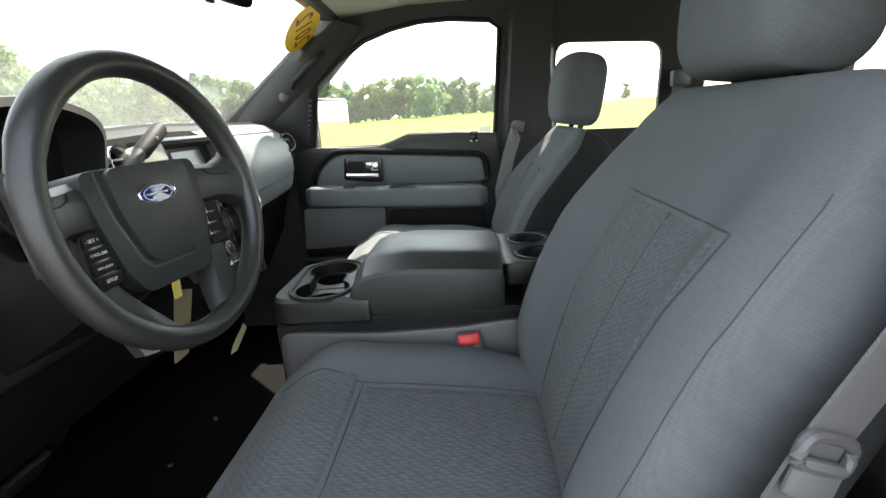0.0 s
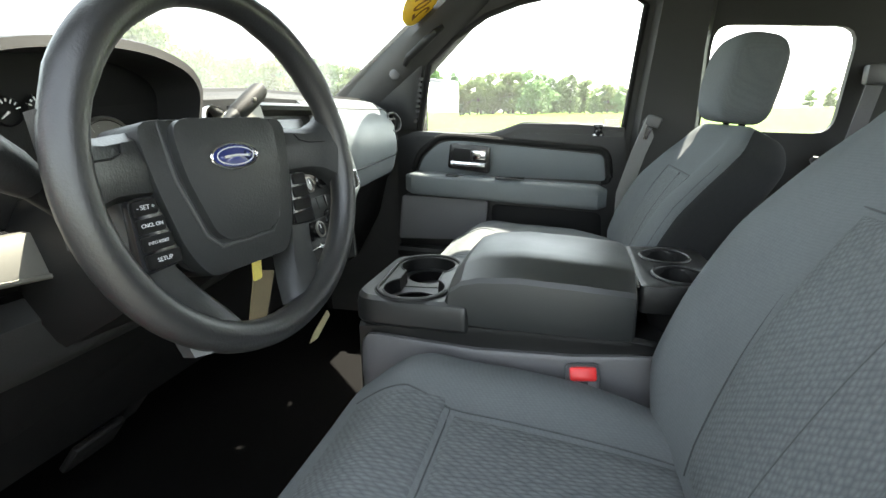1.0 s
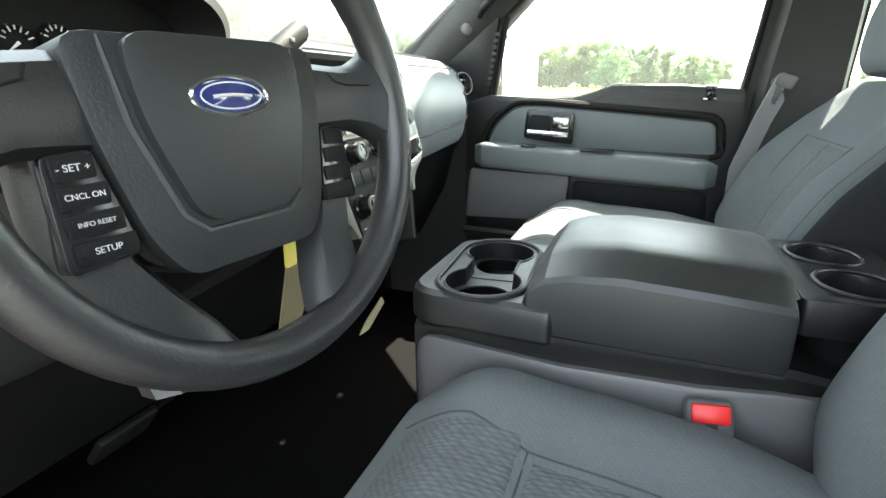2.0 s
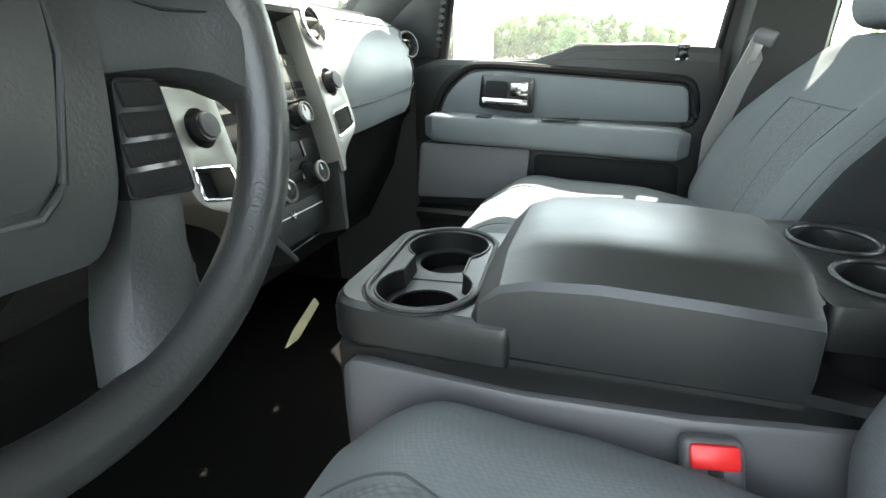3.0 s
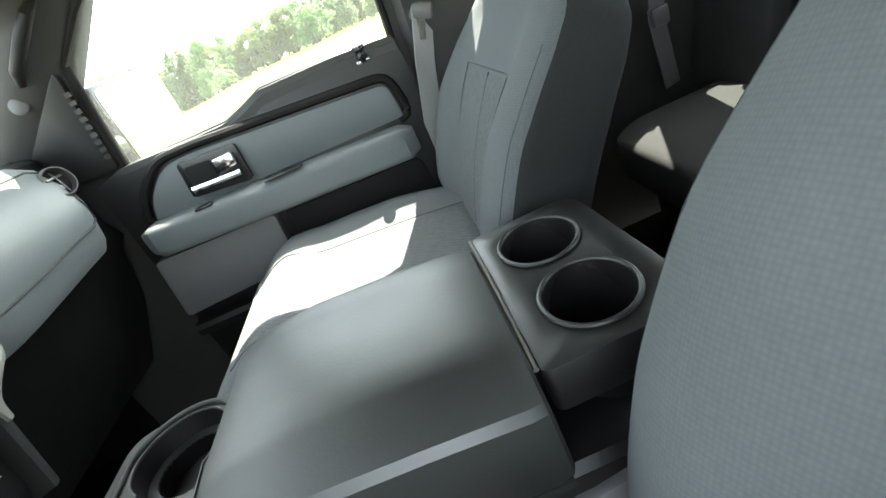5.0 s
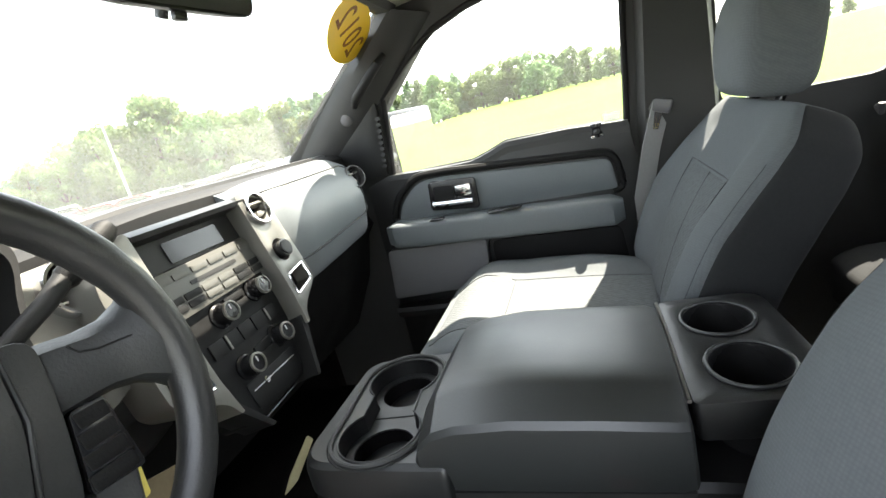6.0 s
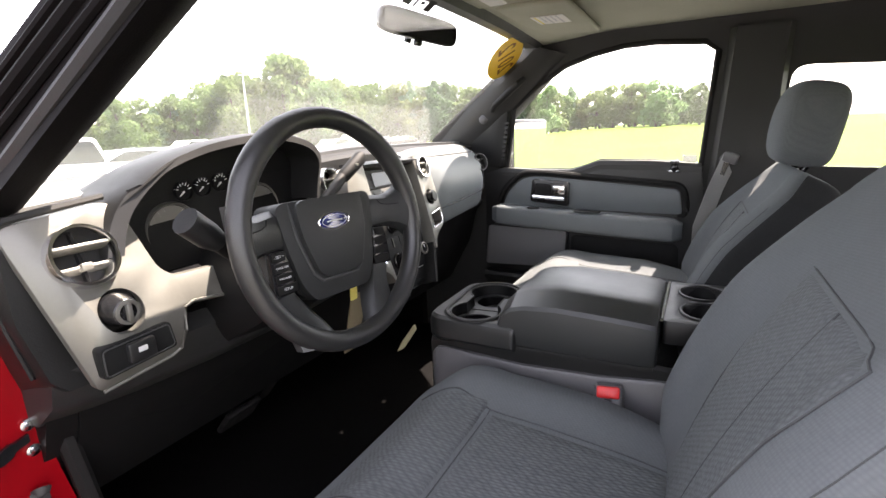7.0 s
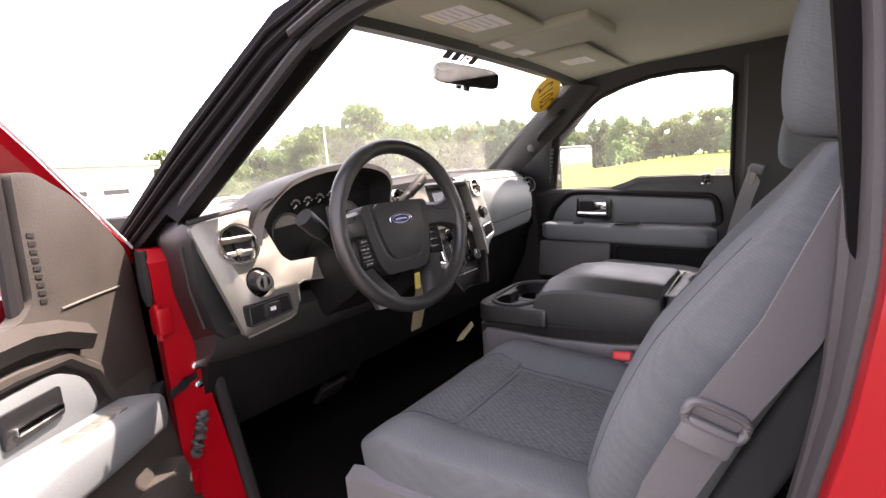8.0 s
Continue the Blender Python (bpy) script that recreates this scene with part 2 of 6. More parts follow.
def leaf_mat(name, color):
    m = bpy.data.materials.new(name)
    m.use_nodes = True
    n, ln = m.node_tree.nodes, m.node_tree.links.new
    n.remove(n["Principled BSDF"])
    geo = n.new("ShaderNodeNewGeometry")
    oi = n.new("ShaderNodeObjectInfo")
    ad = n.new("ShaderNodeMath")
    ad.operation = 'ADD'
    ln(geo.outputs["Random Per Island"], ad.inputs[0])
    ln(oi.outputs["Random"], ad.inputs[1])
    mr = n.new("ShaderNodeMapRange")
    mr.inputs[2].default_value = 2.0
    mr.inputs[3].default_value, mr.inputs[4].default_value = 0.65, 1.35
    ln(ad.outputs[0], mr.inputs[0])
    hs = n.new("ShaderNodeHueSaturation")
    hs.inputs["Color"].default_value = (*color, 1)
    ln(mr.outputs[0], hs.inputs["Value"])
    hue = n.new("ShaderNodeMapRange")
    hue.inputs[3].default_value, hue.inputs[4].default_value = 0.47, 0.53
    ln(oi.outputs["Random"], hue.inputs[0])
    ln(hue.outputs[0], hs.inputs["Hue"])
    df, tr = n.new("ShaderNodeBsdfDiffuse"), n.new("ShaderNodeBsdfTranslucent")
    ln(hs.outputs[0], df.inputs[0])
    gm = n.new("ShaderNodeGamma")
    gm.inputs[1].default_value = 0.75
    ln(hs.outputs[0], gm.inputs[0])
    ln(gm.outputs[0], tr.inputs[0])
    mx = n.new("ShaderNodeMixShader")
    mx.inputs[0].default_value = 0.6
    ln(df.outputs[0], mx.inputs[1])
    ln(tr.outputs[0], mx.inputs[2])
    ln(mx.outputs[0], n["Material Output"].inputs[0])
    return m


M["leaf"] = leaf_mat("summer_leaf", (0.118, 0.172, 0.068))
M["leaf2"] = leaf_mat("conifer_needle", (0.098, 0.150, 0.075))
M["glass"] = glass_mat("window_glass", (0.96, 0.98, 0.96), 0.5, veil=0.013)
M["windshield"] = glass_mat("windshield_glass", (0.95, 0.97, 0.95), 0.5, veil=0.017)


# ---- mesh helpers ----
def mesh_of(name, bm, material, angle=38):
    me = bpy.data.meshes.new(name)
    bmesh.ops.recalc_face_normals(bm, faces=bm.faces)
    bm.to_mesh(me)
    bm.free()
    for p in me.polygons:
        p.use_smooth = True
    me.set_sharp_from_angle(angle=radians(angle))
    me.materials.append(M[material] if isinstance(material, str) else material)
    return me


def thing(name, base, label, category, group="", kind=""):
    ob = new(name)
    ob.location = Vector(base) * S
    ob.empty_display_size = 0.05
    return tagged(ob, label, category, group, kind)


def top_of(ob):
    v = Vector((0, 0, 0))
    while ob:
        v += ob.location
        ob = ob.parent
    return v


def part(name, bm, material, parent, label="", angle=38):
    """One mesh object under a thing or a part; bm is in world metres."""
    o = top_of(parent)
    for v in bm.verts:
        v.co = v.co * S - o
    ob = new(name, mesh_of(name, bm, material, angle))
    ob.parent = parent
    return tagged(ob, label)


def solo(name, bm, material, label, category="", kind="", group="", base=None, angle=38):
    """A thing of one mesh; its origin is at base."""
    if base is None:
        base = sum((v.co for v in bm.verts), Vector()) / len(bm.verts)
    base = Vector(base) * S
    for v in bm.verts:
        v.co = v.co * S - base
    ob = new(name, mesh_of(name, bm, material, angle))
    ob.location = base
    return tagged(ob, label, category, group, kind)


def box(bm, x0, x1, y0, y1, z0, z1, bev=0.0, seg=2, m=None):
    g = bmesh.ops.create_cube(bm, size=1.0)["verts"]
    for v in g:
        v.co = Vector(((x0 + x1) / 2 + v.co.x * (x1 - x0), (y0 + y1) / 2 + v.co.y * (y1 - y0), (z0 + z1) / 2 + v.co.z * (z1 - z0)))
    if m is not None:
        bmesh.ops.transform(bm, matrix=m, verts=g)
    if bev > 0:
        es = list({e for v in g for e in v.link_edges})
        bmesh.ops.bevel(bm, geom=es, offset=bev, segments=seg, profile=0.5, affect='EDGES')
    return bm


def Box(*a, **k):
    return box(bmesh.new(), *a, **k)


def loft(bm, rings, closed=True, caps=True):
    vs = [[bm.verts.new(p) for p in r] for r in rings]
    n = len(rings[0])
    for a, b in zip(vs, vs[1:]):
        for j in range(n if closed else n - 1):
            k = (j + 1) % n
            bm.faces.new((a[j], a[k], b[k], b[j]))
    if caps and closed:
        bm.faces.new(vs[0][::-1])
        bm.faces.new(vs[-1])
    return bm


def Loft(rings, closed=True, caps=True):
    return loft(bmesh.new(), rings, closed, caps)


def tube(bm, pts, r, n=8, closed=False, flat=1.0):
    pts = [Vector(p) for p in pts]
    rings = []
    up = Vector((0.13, 0.21, 0.97))
    for i, p in enumerate(pts):
        a = pts[i - 1] if (i or closed) else p
        b = pts[(i + 1) % len(pts)] if (i < len(pts) - 1 or closed) else p
        d = (b - a).normalized()
        s = d.cross(up)
        if s.length < 1e-3:
            s = d.cross(Vector((1, 0, 0)))
        s.normalize()
        u = s.cross(d)
        rr = r[i] if isinstance(r, (list, tuple)) else r
        rings.append([p + s * math.cos(2 * math.pi * j / n) * rr + u * math.sin(2 * math.pi * j / n) * rr * flat for j in range(n)])
    if closed:
        rings.append(rings[0])
        return loft(bm, rings, True, False)
    return loft(bm, rings)


def Tube(pts, r, n=8, closed=False, flat=1.0):
    bm = tube(bmesh.new(), pts, r, n, closed, flat)
    if closed:
        bmesh.ops.remove_doubles(bm, verts=bm.verts, dist=1e-6)
    return bm


def plate(outline, holes, place, thick, bev=0.0):
    """A flat plate with holes: 2D outline and holes, place(u, v) to 3D, thick: a vector."""
    bm = bmesh.new()
    edges = []
    for loop in (outline, *holes):
        vs = [bm.verts.new(place(*p)) for p in loop]
        edges += [bm.edges.new((vs[i], vs[(i + 1) % len(vs)])) for i in range(len(vs))]
    bmesh.ops.triangle_fill(bm, use_beauty=True, edges=edges)
    fs = list(bm.faces)
    r = bmesh.ops.extrude_face_region(bm, geom=fs)
    vs = [g for g in r["geom"] if isinstance(g, bmesh.types.BMVert)]
    bmesh.ops.translate(bm, verts=vs, vec=thick)
    if bev > 0:
        bmesh.ops.recalc_face_normals(bm, faces=bm.faces)
        es = [e for e in bm.edges if len(e.link_faces) == 2 and e.calc_face_angle(0) > 0.6]
        bmesh.ops.bevel(bm, geom=es, offset=bev, segments=2, profile=0.5, affect='EDGES', clamp_overlap=True)
    return bm


def rounded(pts, r, n=4):
    """A 2D polygon with its corners rounded."""
    out = []
    k = len(pts)
    rs = r if isinstance(r, (list, tuple)) else [r] * k
    for i in range(k):
        p, a, b = Vector(pts[i]), Vector(pts[i - 1]), Vector(pts[(i + 1) % k])
        da, db = (a - p), (b - p)
        q = min(rs[i], da.length * 0.45, db.length * 0.45)
        if q < 1e-4:
            out.append(tuple(p))
            continue
        pa, pb = p + da.normalized() * q, p + db.normalized() * q
        for j in range(n + 1):
            t = j / n
            out.append(tuple(pa * (1 - t) ** 2 + p * 2 * t * (1 - t) + pb * t * t))
    return out


def lathe(bm, centre, axis, profile, n=32, squash=(1, 1), ref=None, caps=True):
    """profile: (radius, distance along the axis) pairs."""
    axis = Vector(axis).normalized()
    s = axis.orthogonal().normalized() if ref is None else (Vector(ref) - axis * axis.dot(Vector(ref))).normalized()
    u = axis.cross(s)
    c = Vector(centre)
    return loft(bm, [[c + axis * d + (s * math.cos(2 * math.pi * j / n) * squash[0] + u * math.sin(2 * math.pi * j / n) * squash[1]) * r
                      for j in range(n)] for r, d in profile], True, caps)


def Lathe(*a, **k):
    return lathe(bmesh.new(), *a, **k)


def smooth(t, a, b):
    t = min(max((t - a) / (b - a), 0), 1)
    return t * t * (3 - 2 * t)


def lerp_table(x, xs, ys):
    return float(np.interp(x, xs, ys))


class Pad:
    """An upholstered cushion: a rounded section drawn along a spine, with raised side bolsters."""
    def __init__(self, spine, across, hw, front, back, e=0.32, ends=6.0, ends2=None):
        self.spine, self.across, self.hw, self.front, self.back, self.e = spine, Vector(across), hw, front, back, e
        self.ends, self.ends2 = ends, ends2 or ends

    def k(self, s):
        p = self.ends if s < 0.5 else self.ends2
        return max(1 - abs(2 * s - 1) ** p, 0.0) ** (1 / p)

    def at(self, u, s, lift=0.0):
        c, n = self.spine(s)
        k = self.k(s)
        v = max(1 - abs(u) ** (2 / self.e), 0.0) ** (self.e / 2)
        return c + self.across * self.hw(s) * (0.86 + 0.14 * k) * u + n * (self.front(u, s) * k * v + lift)

    def body(self, ns=44, nr=72):
        rings = []
        for i in range(ns + 1):
            s = (1 - math.cos(math.pi * (0.012 + 0.976 * i / ns))) / 2
            c, n = self.spine(s)
            k = self.k(s)
            ring = []
            for j in range(nr):
                a = 2 * math.pi * (j + 0.5) / nr
                cu, su = math.cos(a), math.sin(a)
                u = math.copysign(abs(cu) ** self.e, cu)
                v = abs(su) ** self.e
                d = self.front(u, s) * k * v if su > 0 else -self.back * k * v
                ring.append(c + self.across * self.hw(s) * (0.86 + 0.14 * k) * u + n * d)
            rings.append(ring)
        bm = Loft(rings)
        uv = bm.loops.layers.uv.new()
        for f in bm.faces:
            for l in f.loops:
                l[uv].uv = (l.vert.co.dot(self.across), l.vert.co.x * 0.7 + l.vert.co.z)
        return bm

    def patch(self, u0, u1, s0, s1, lift=0.004, nu=16, ns=24, warp=None):
        """A panel sewn on the front, between u0..u1 and s0..s1; its rim is sunk into the body."""
        bm = bmesh.new()
        uv = bm.loops.layers.uv.new()
        g = []
        for i in range(ns + 1):
            row = []
            for j in range(nu + 1):
                a, b = j / nu, i / ns
                u, s = u0 + (u1 - u0) * a, s0 + (s1 - s0) * b
                if warp:
                    u, s = warp(u, s, a, b)
                edge = min(a, 1 - a, b, 1 - b)
                row.append(bm.verts.new(self.at(u, s, -0.004 if edge == 0 else lift)))
            g.append(row)
        for i in range(ns):
            for j in range(nu):
                bm.faces.new((g[i][j], g[i][j + 1], g[i + 1][j + 1], g[i + 1][j]))
        for f in bm.faces:
            for l in f.loops:
                l[uv].uv = (l.vert.co.dot(self.across), l.vert.co.x * 0.7 + l.vert.co.z)
        return bm

    def line(self, pts, r=0.0012, lift=0.0004, n=14):
        out = []
        for (u0, s0), (u1, s1) in zip(pts, pts[1:]):
            for i in range(n):
                t = i / n
                out.append(self.at(u0 + (u1 - u0) * t, s0 + (s1 - s0) * t, lift))
        out.append(self.at(*pts[-1], lift))
        return Tube(out, r, 6)


def text_mesh(text, size, place, depth=0.0006, mirror=False):
    """Letters with the built-in font, flat, placed by a matrix; the local x runs along the words."""
    cu = bpy.data.curves.new("letters", 'FONT')
    cu.body, cu.size, cu.extrude = text, size, depth
    cu.align_x, cu.align_y = 'CENTER', 'CENTER'
    ob = bpy.data.objects.new("letters", cu)
    me = ob.to_mesh()
    bm = bmesh.new()
    bm.from_mesh(me)
    ob.to_mesh_clear()
    bpy.data.objects.remove(ob)
    bpy.data.curves.remove(cu)
    if mirror:
        bmesh.ops.scale(bm, vec=(-1, 1, 1), verts=bm.verts)
    bmesh.ops.transform(bm, matrix=place, verts=bm.verts)
    return bm


def frame_of(origin, xdir, zdir):
    """A matrix at origin whose x runs along xdir and whose z points near zdir."""
    x = Vector(xdir).normalized()
    z = (Vector(zdir) - x * x.dot(Vector(zdir))).normalized()
    y = z.cross(x)
    return Matrix(((x.x, y.x, z.x, origin[0]), (x.y, y.y, z.y, origin[1]), (x.z, y.z, z.z, origin[2]), (0, 0, 0, 1)))


# ---- the cab: x runs to the truck's rear, y to the passenger's side, z up ----
def side_y(z):
    return 0.74 - 0.175 * (z - 1.28 + math.sqrt((z - 1.28) ** 2 + 0.0016))


V = Vector
CAB = [(-0.44, 1.30), (-0.335, 1.405), (0.065, 1.685), (0.12, 1.70), (1.64, 1.70), (1.64, 0.58), (-0.44, 0.58)]
FRONT_WINDOW = [(-0.053, 1.279), (0.10, 1.272), (0.185, 1.271), (0.235, 1.285), (0.285, 1.303), (0.45, 1.300), (0.588, 1.290), (0.610, 1.612),
                (0.578, 1.637), (0.45, 1.649), (0.36, 1.648), (0.27, 1.634), (0.18, 1.608), (0.085, 1.555), (-0.003, 1.488)]
REAR_WINDOW = rounded([(0.80, 1.285), (1.14, 1.275), (1.12, 1.540), (0.785, 1.560)], [0.02, 0.05, 0.05, 0.05])
# added opening in the side wall, stands in for the back window's daylight
STAND_IN_WINDOW = rounded([(1.245, 1.170), (1.54, 1.170), (1.50, 1.520), (1.285, 1.540)], 0.04)
DOOR_HOLE = rounded([(-0.23, 0.62), (-0.235, 1.255), (-0.20, 1.345), (0.13, 1.605), (0.24, 1.640), (0.75, 1.640), (0.828, 1.59), (0.832, 1.36), (0.820, 1.18), (0.768, 0.92), (0.69, 0.62)],
                    [0.05, 0.03, 0.05, 0.05, 0.05, 0.05, 0.06, 0.05, 0.05, 0.05, 0.05])


def right(x, z):
    return V((x, side_y(z), z))


def left(x, z):
    return V((x, -side_y(z) - 0.01, z))


def wall(name, bm, material, label, category="wall"):
    return solo(name, bm, material, label, category, "structure", base=(0, 0, 0.6))


wall("floor", Box(-0.80, 1.64, -0.72, 0.72, 0.56, 0.62, bev=0.01), "carpet", "black carpeted cab floor", "floor")
wall("wall_front", Box(-0.86, -0.80, -0.72, 0.72, 0.56, 1.34), "plastic_soft", "dark carpeted firewall at the end of the footwell")
wall("wall_right", plate(CAB, [FRONT_WINDOW, REAR_WINDOW, STAND_IN_WINDOW], right, V((0, 0.02, 0))), "pillar", "grey trimmed cab side with pillars and window openings")
LEFT = [(-0.50, 1.270), (-0.215, 1.512), (0.03, 1.685), (0.12, 1.70), (1.64, 1.70), (1.64, 0.58), (0.66, 0.58), (0.69, 0.66), (0.752, 0.92), (0.785, 1.06), (0.803, 1.18), (0.811, 1.28), (0.815, 1.36), (0.815, 1.59), (0.795, 1.622), (0.75, 1.640),
        (0.24, 1.640), (0.18, 1.628), (0.12, 1.600), (-0.30, 1.30), (-0.36, 1.268), (-0.43, 1.245)]
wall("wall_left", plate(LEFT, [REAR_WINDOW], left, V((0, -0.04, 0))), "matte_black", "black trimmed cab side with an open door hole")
wall("wall_rear", plate([(-0.72, 0.58), (0.72, 0.58), (0.72, 1.28), (0.60, 1.70), (-0.60, 1.70), (-0.72, 1.28)],
                        [rounded([(-0.58, 1.30), (0.58, 1.30), (0.52, 1.60), (-0.52, 1.60)], 0.05)],
                        lambda y, z: V((1.60, y, z)), V((0.04, 0, 0))), "pillar", "grey cab rear panel with the back window opening")
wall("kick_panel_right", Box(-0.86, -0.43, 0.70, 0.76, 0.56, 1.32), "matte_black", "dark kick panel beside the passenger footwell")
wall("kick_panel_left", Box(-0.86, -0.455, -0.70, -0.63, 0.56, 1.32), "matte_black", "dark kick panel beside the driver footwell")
# headliner: a gently domed sheet
rings = []
for i in range(25):
    x = 0.075 + i * (1.64 - 0.075) / 24
    d = 0.02 * smooth(x, 0.07, 0.35)
    prof = [V((x, y, 1.672 + d + 0.016 * (1 - (y / 0.62) ** 2))) for y in np.linspace(-0.62, 0.62, 25)]
    rings.append(prof + [p + V((0, 0, 0.03)) for p in prof[::-1]])
wall("ceiling", Loft(rings), "headliner", "grey cloth headliner of the cab roof", "ceiling")

# red outer skin beside the driver's opening
fender = plate(rounded([(-1.6, 0.55), (-1.6, 1.22), (-0.50, 1.275), (-0.48, 1.25), (-0.48, 0.55)], 0.02), [], lambda x, z: V((x, -0.80, z)), V((0, -0.03, 0)))
quarter = plate(rounded([(0.64, 0.52), (0.738, 0.92), (0.778, 1.11), (0.798, 1.20), (0.812, 1.29), (0.817, 1.37), (0.816, 1.60), (0.79, 1.672), (0.60, 1.69), (0.60, 1.735), (1.69, 1.735), (1.69, 0.52)], 0.02), [[(1.0, 1.25), (1.4, 1.25), (1.4, 1.5), (1.0, 1.55)]],
                lambda x, z: V((x, -side_y(z) - 0.090, z)), V((0, -0.03, 0)), 0.006)
body = thing("truck_body", (0.5, -0.8, 0.5), "glossy red painted truck body around the driver's opening", "truck body", kind="structure")
part("fender", fender, "red", body)
part("rear_quarter", quarter, "red", body)
# hinge post, rocker and rear post of the door opening
post_y = lambda z: lerp_table(z, [0.56, 0.79, 0.90, 1.035, 1.14, 1.27, 1.285], [-0.672, -0.696, -0.714, -0.737, -0.750, -0.752, -0.757])
part("hinge_post", Loft([[V((x, -0.803, z)), V((x, post_y(z), z)), V((x - 0.2, -0.70, z)), V((x - 0.2, -0.73, z)), V((x - 0.035, -0.798, z))] for x, z in ((-0.24, 0.56), (-0.24, 0.8), (-0.24, 0.95), (-0.24, 1.1), (-0.245, 1.26), (-0.27, 1.285))]), "red", body)
for z in (1.145, 0.80):
    hg = part("hinge", Box(-0.262, -0.226, -0.812, -0.782, z - 0.028, z + 0.028, bev=0.006), "red", body, "red painted door hinge")
    part("hinge_pin", Lathe((-0.236, -0.806, z - 0.036), (0, 0, 1), [(0.001, 0), (0.007, 0), (0.007, 0.072), (0.001, 0.073)], n=12), "red", hg)
# black tube put in for the shade between door edge and hinge post
part("post_gap", Tube([V((-0.262, -0.806, z)) for z in (1.285, 1.24, 1.20, 1.175)], [0.010, 0.013, 0.012, 0.006], 8), "rubber", body, "black strip for the shaded hinge gap")
part("rocker", Box(-0.26, 0.90, -0.84, -0.70, 0.54, 0.625, bev=0.015), "red", body)
jamb_rings = []
for i in range(41):
    z = 0.60 + 1.0 * i / 40
    x = lerp_table(z, [0.60, 0.92, 1.06, 1.13, 1.19, 1.28, 1.36, 1.45, 1.60], [0.665, 0.735, 0.762, 0.776, 0.786, 0.793, 0.797, 0.798, 0.795])
    o = lerp_table(z, [0.60, 1.0, 1.13, 1.20, 1.30, 1.40, 1.60], [0.003, 0.003, 0.005, 0.010, 0.018, 0.017, 0.014])
    sy = -side_y(z)
    jamb_rings.append([V((x + 0.004, sy - 0.004, z)), V((x, sy - 0.010, z)), V((x + 0.001, sy - 0.026, z)), V((x + 0.007, sy - 0.030, z)), V((x + 0.008, sy - 0.036, z)), V((x + 0.45 * o, sy - 0.042, z)),
                       V((x + 0.8 * o, sy - 0.072, z)), V((x + o + 0.005, sy - 0.076, z)), V((x + o, sy - 0.088, z)), V((x + 0.10, sy - 0.088, z)), V((x + 0.10, sy - 0.004, z))])
part("rear_jamb", Loft(jamb_rings), "jamb", body, "dull brown grey rubber-lined jamb", 30)


def seal_line(loop, place, r, name, parent, material="rubber"):
    part(name, Tube([place(*p) for p in loop], r, 8, closed=True), material, parent)


post_in = lambda x, z: (1 - smooth(x, -0.24, -0.05)) * ((post_y(z) + side_y(z) + 0.058) if z < 1.27 else 0.046 * (1 - smooth(z, 1.27, 1.40)))
seal_line(DOOR_HOLE, lambda x, z: V((x, -side_y(z) - 0.045 + post_in(x, z), z)), 0.014, "door_seal", body)
part("outer_seal", Tube([V((x, -side_y(z) - 0.07, z)) for x, z in rounded([(0.12, 1.617), (0.23, 1.655), (0.77, 1.655), (0.832, 1.60), (0.836, 1.36), (0.818, 1.18), (0.770, 0.92), (0.69, 0.60)], [0, 0.05, 0.05, 0.05, 0.05, 0.05, 0.05, 0])], 0.009, 8), "rubber", body)
for z in (1.036, 0.996):
    part("bolt", Lathe((-0.239, -0.749, z), (1, 0, 0), [(0.009, 0), (0.009, 0.004), (0.006, 0.005), (0.006, 0.009), (0.001, 0.010)], n=12), "chrome", body)
part("check_strap", Loft([[V((x, y, z - h)), V((x + 0.006, y, z - h)), V((x + 0.006, y, z + h)), V((x, y, z + h))] for x, y, z, h in ((-0.238, -0.752, 1.018, 0.006), (-0.236, -0.770, 1.014, 0.006), (-0.234, -0.776, 1.012, 0.010), (-0.232, -0.786, 1.009, 0.010), (-0.230, -0.800, 1.004, 0.006), (-0.228, -0.815, 1.000, 0.009))]), "plastic_gloss", body, "black check strap")
part("wiring_boot", Tube([(-0.232 + 0.004 * math.sin(i * 1.4), -0.754 - 0.0016 * i, 0.935 - 0.0048 * i) for i in range(17)], [0.009 if i % 2 else 0.013 for i in range(17)], 10), "jamb", body, "ribbed grey wiring boot")

for fr_, r_ in ((0.22, 0.006), (0.50, 0.010), (0.80, 0.007)):
    edge_o, edge_i = [(-0.48, 1.278), (-0.215, 1.506), (0.02, 1.675), (0.14, 1.695)], [(-0.36, 1.275), (-0.20, 1.375), (0.05, 1.553), (0.20, 1.640)]
    pts = [(a[0] + (b[0] - a[0]) * fr_, a[1] + (b[1] - a[1]) * fr_) for a, b in zip(edge_o, edge_i)]
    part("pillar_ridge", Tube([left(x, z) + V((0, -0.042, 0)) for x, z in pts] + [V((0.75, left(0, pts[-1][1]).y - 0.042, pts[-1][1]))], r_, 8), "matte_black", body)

# glass
wsb = lambda y, t: V((-0.40 + (0.095 + 0.40) * t, y * (0.725 - 0.145 * t), 1.35 + (1.684 - 1.35) * t))


def sheet(place, nu, nv, thick):
    rings = []
    for i in range(nv + 1):
        top = [place(j / nu, i / nv) for j in range(nu + 1)]
        rings.append(top + [p + V(thick) for p in top[::-1]])
    return Loft(rings)


ws = solo("windshield", sheet(lambda a, b: wsb(2 * a - 1, b) - V((0.02 * (1 - (2 * a - 1) ** 2), 0, 0)), 16, 8, (-0.003, 0, 0.004)), "windshield", "clear slanted windshield glass with an added white glare veil", "windshield", "structure", base=(-0.2, 0, 1.5))
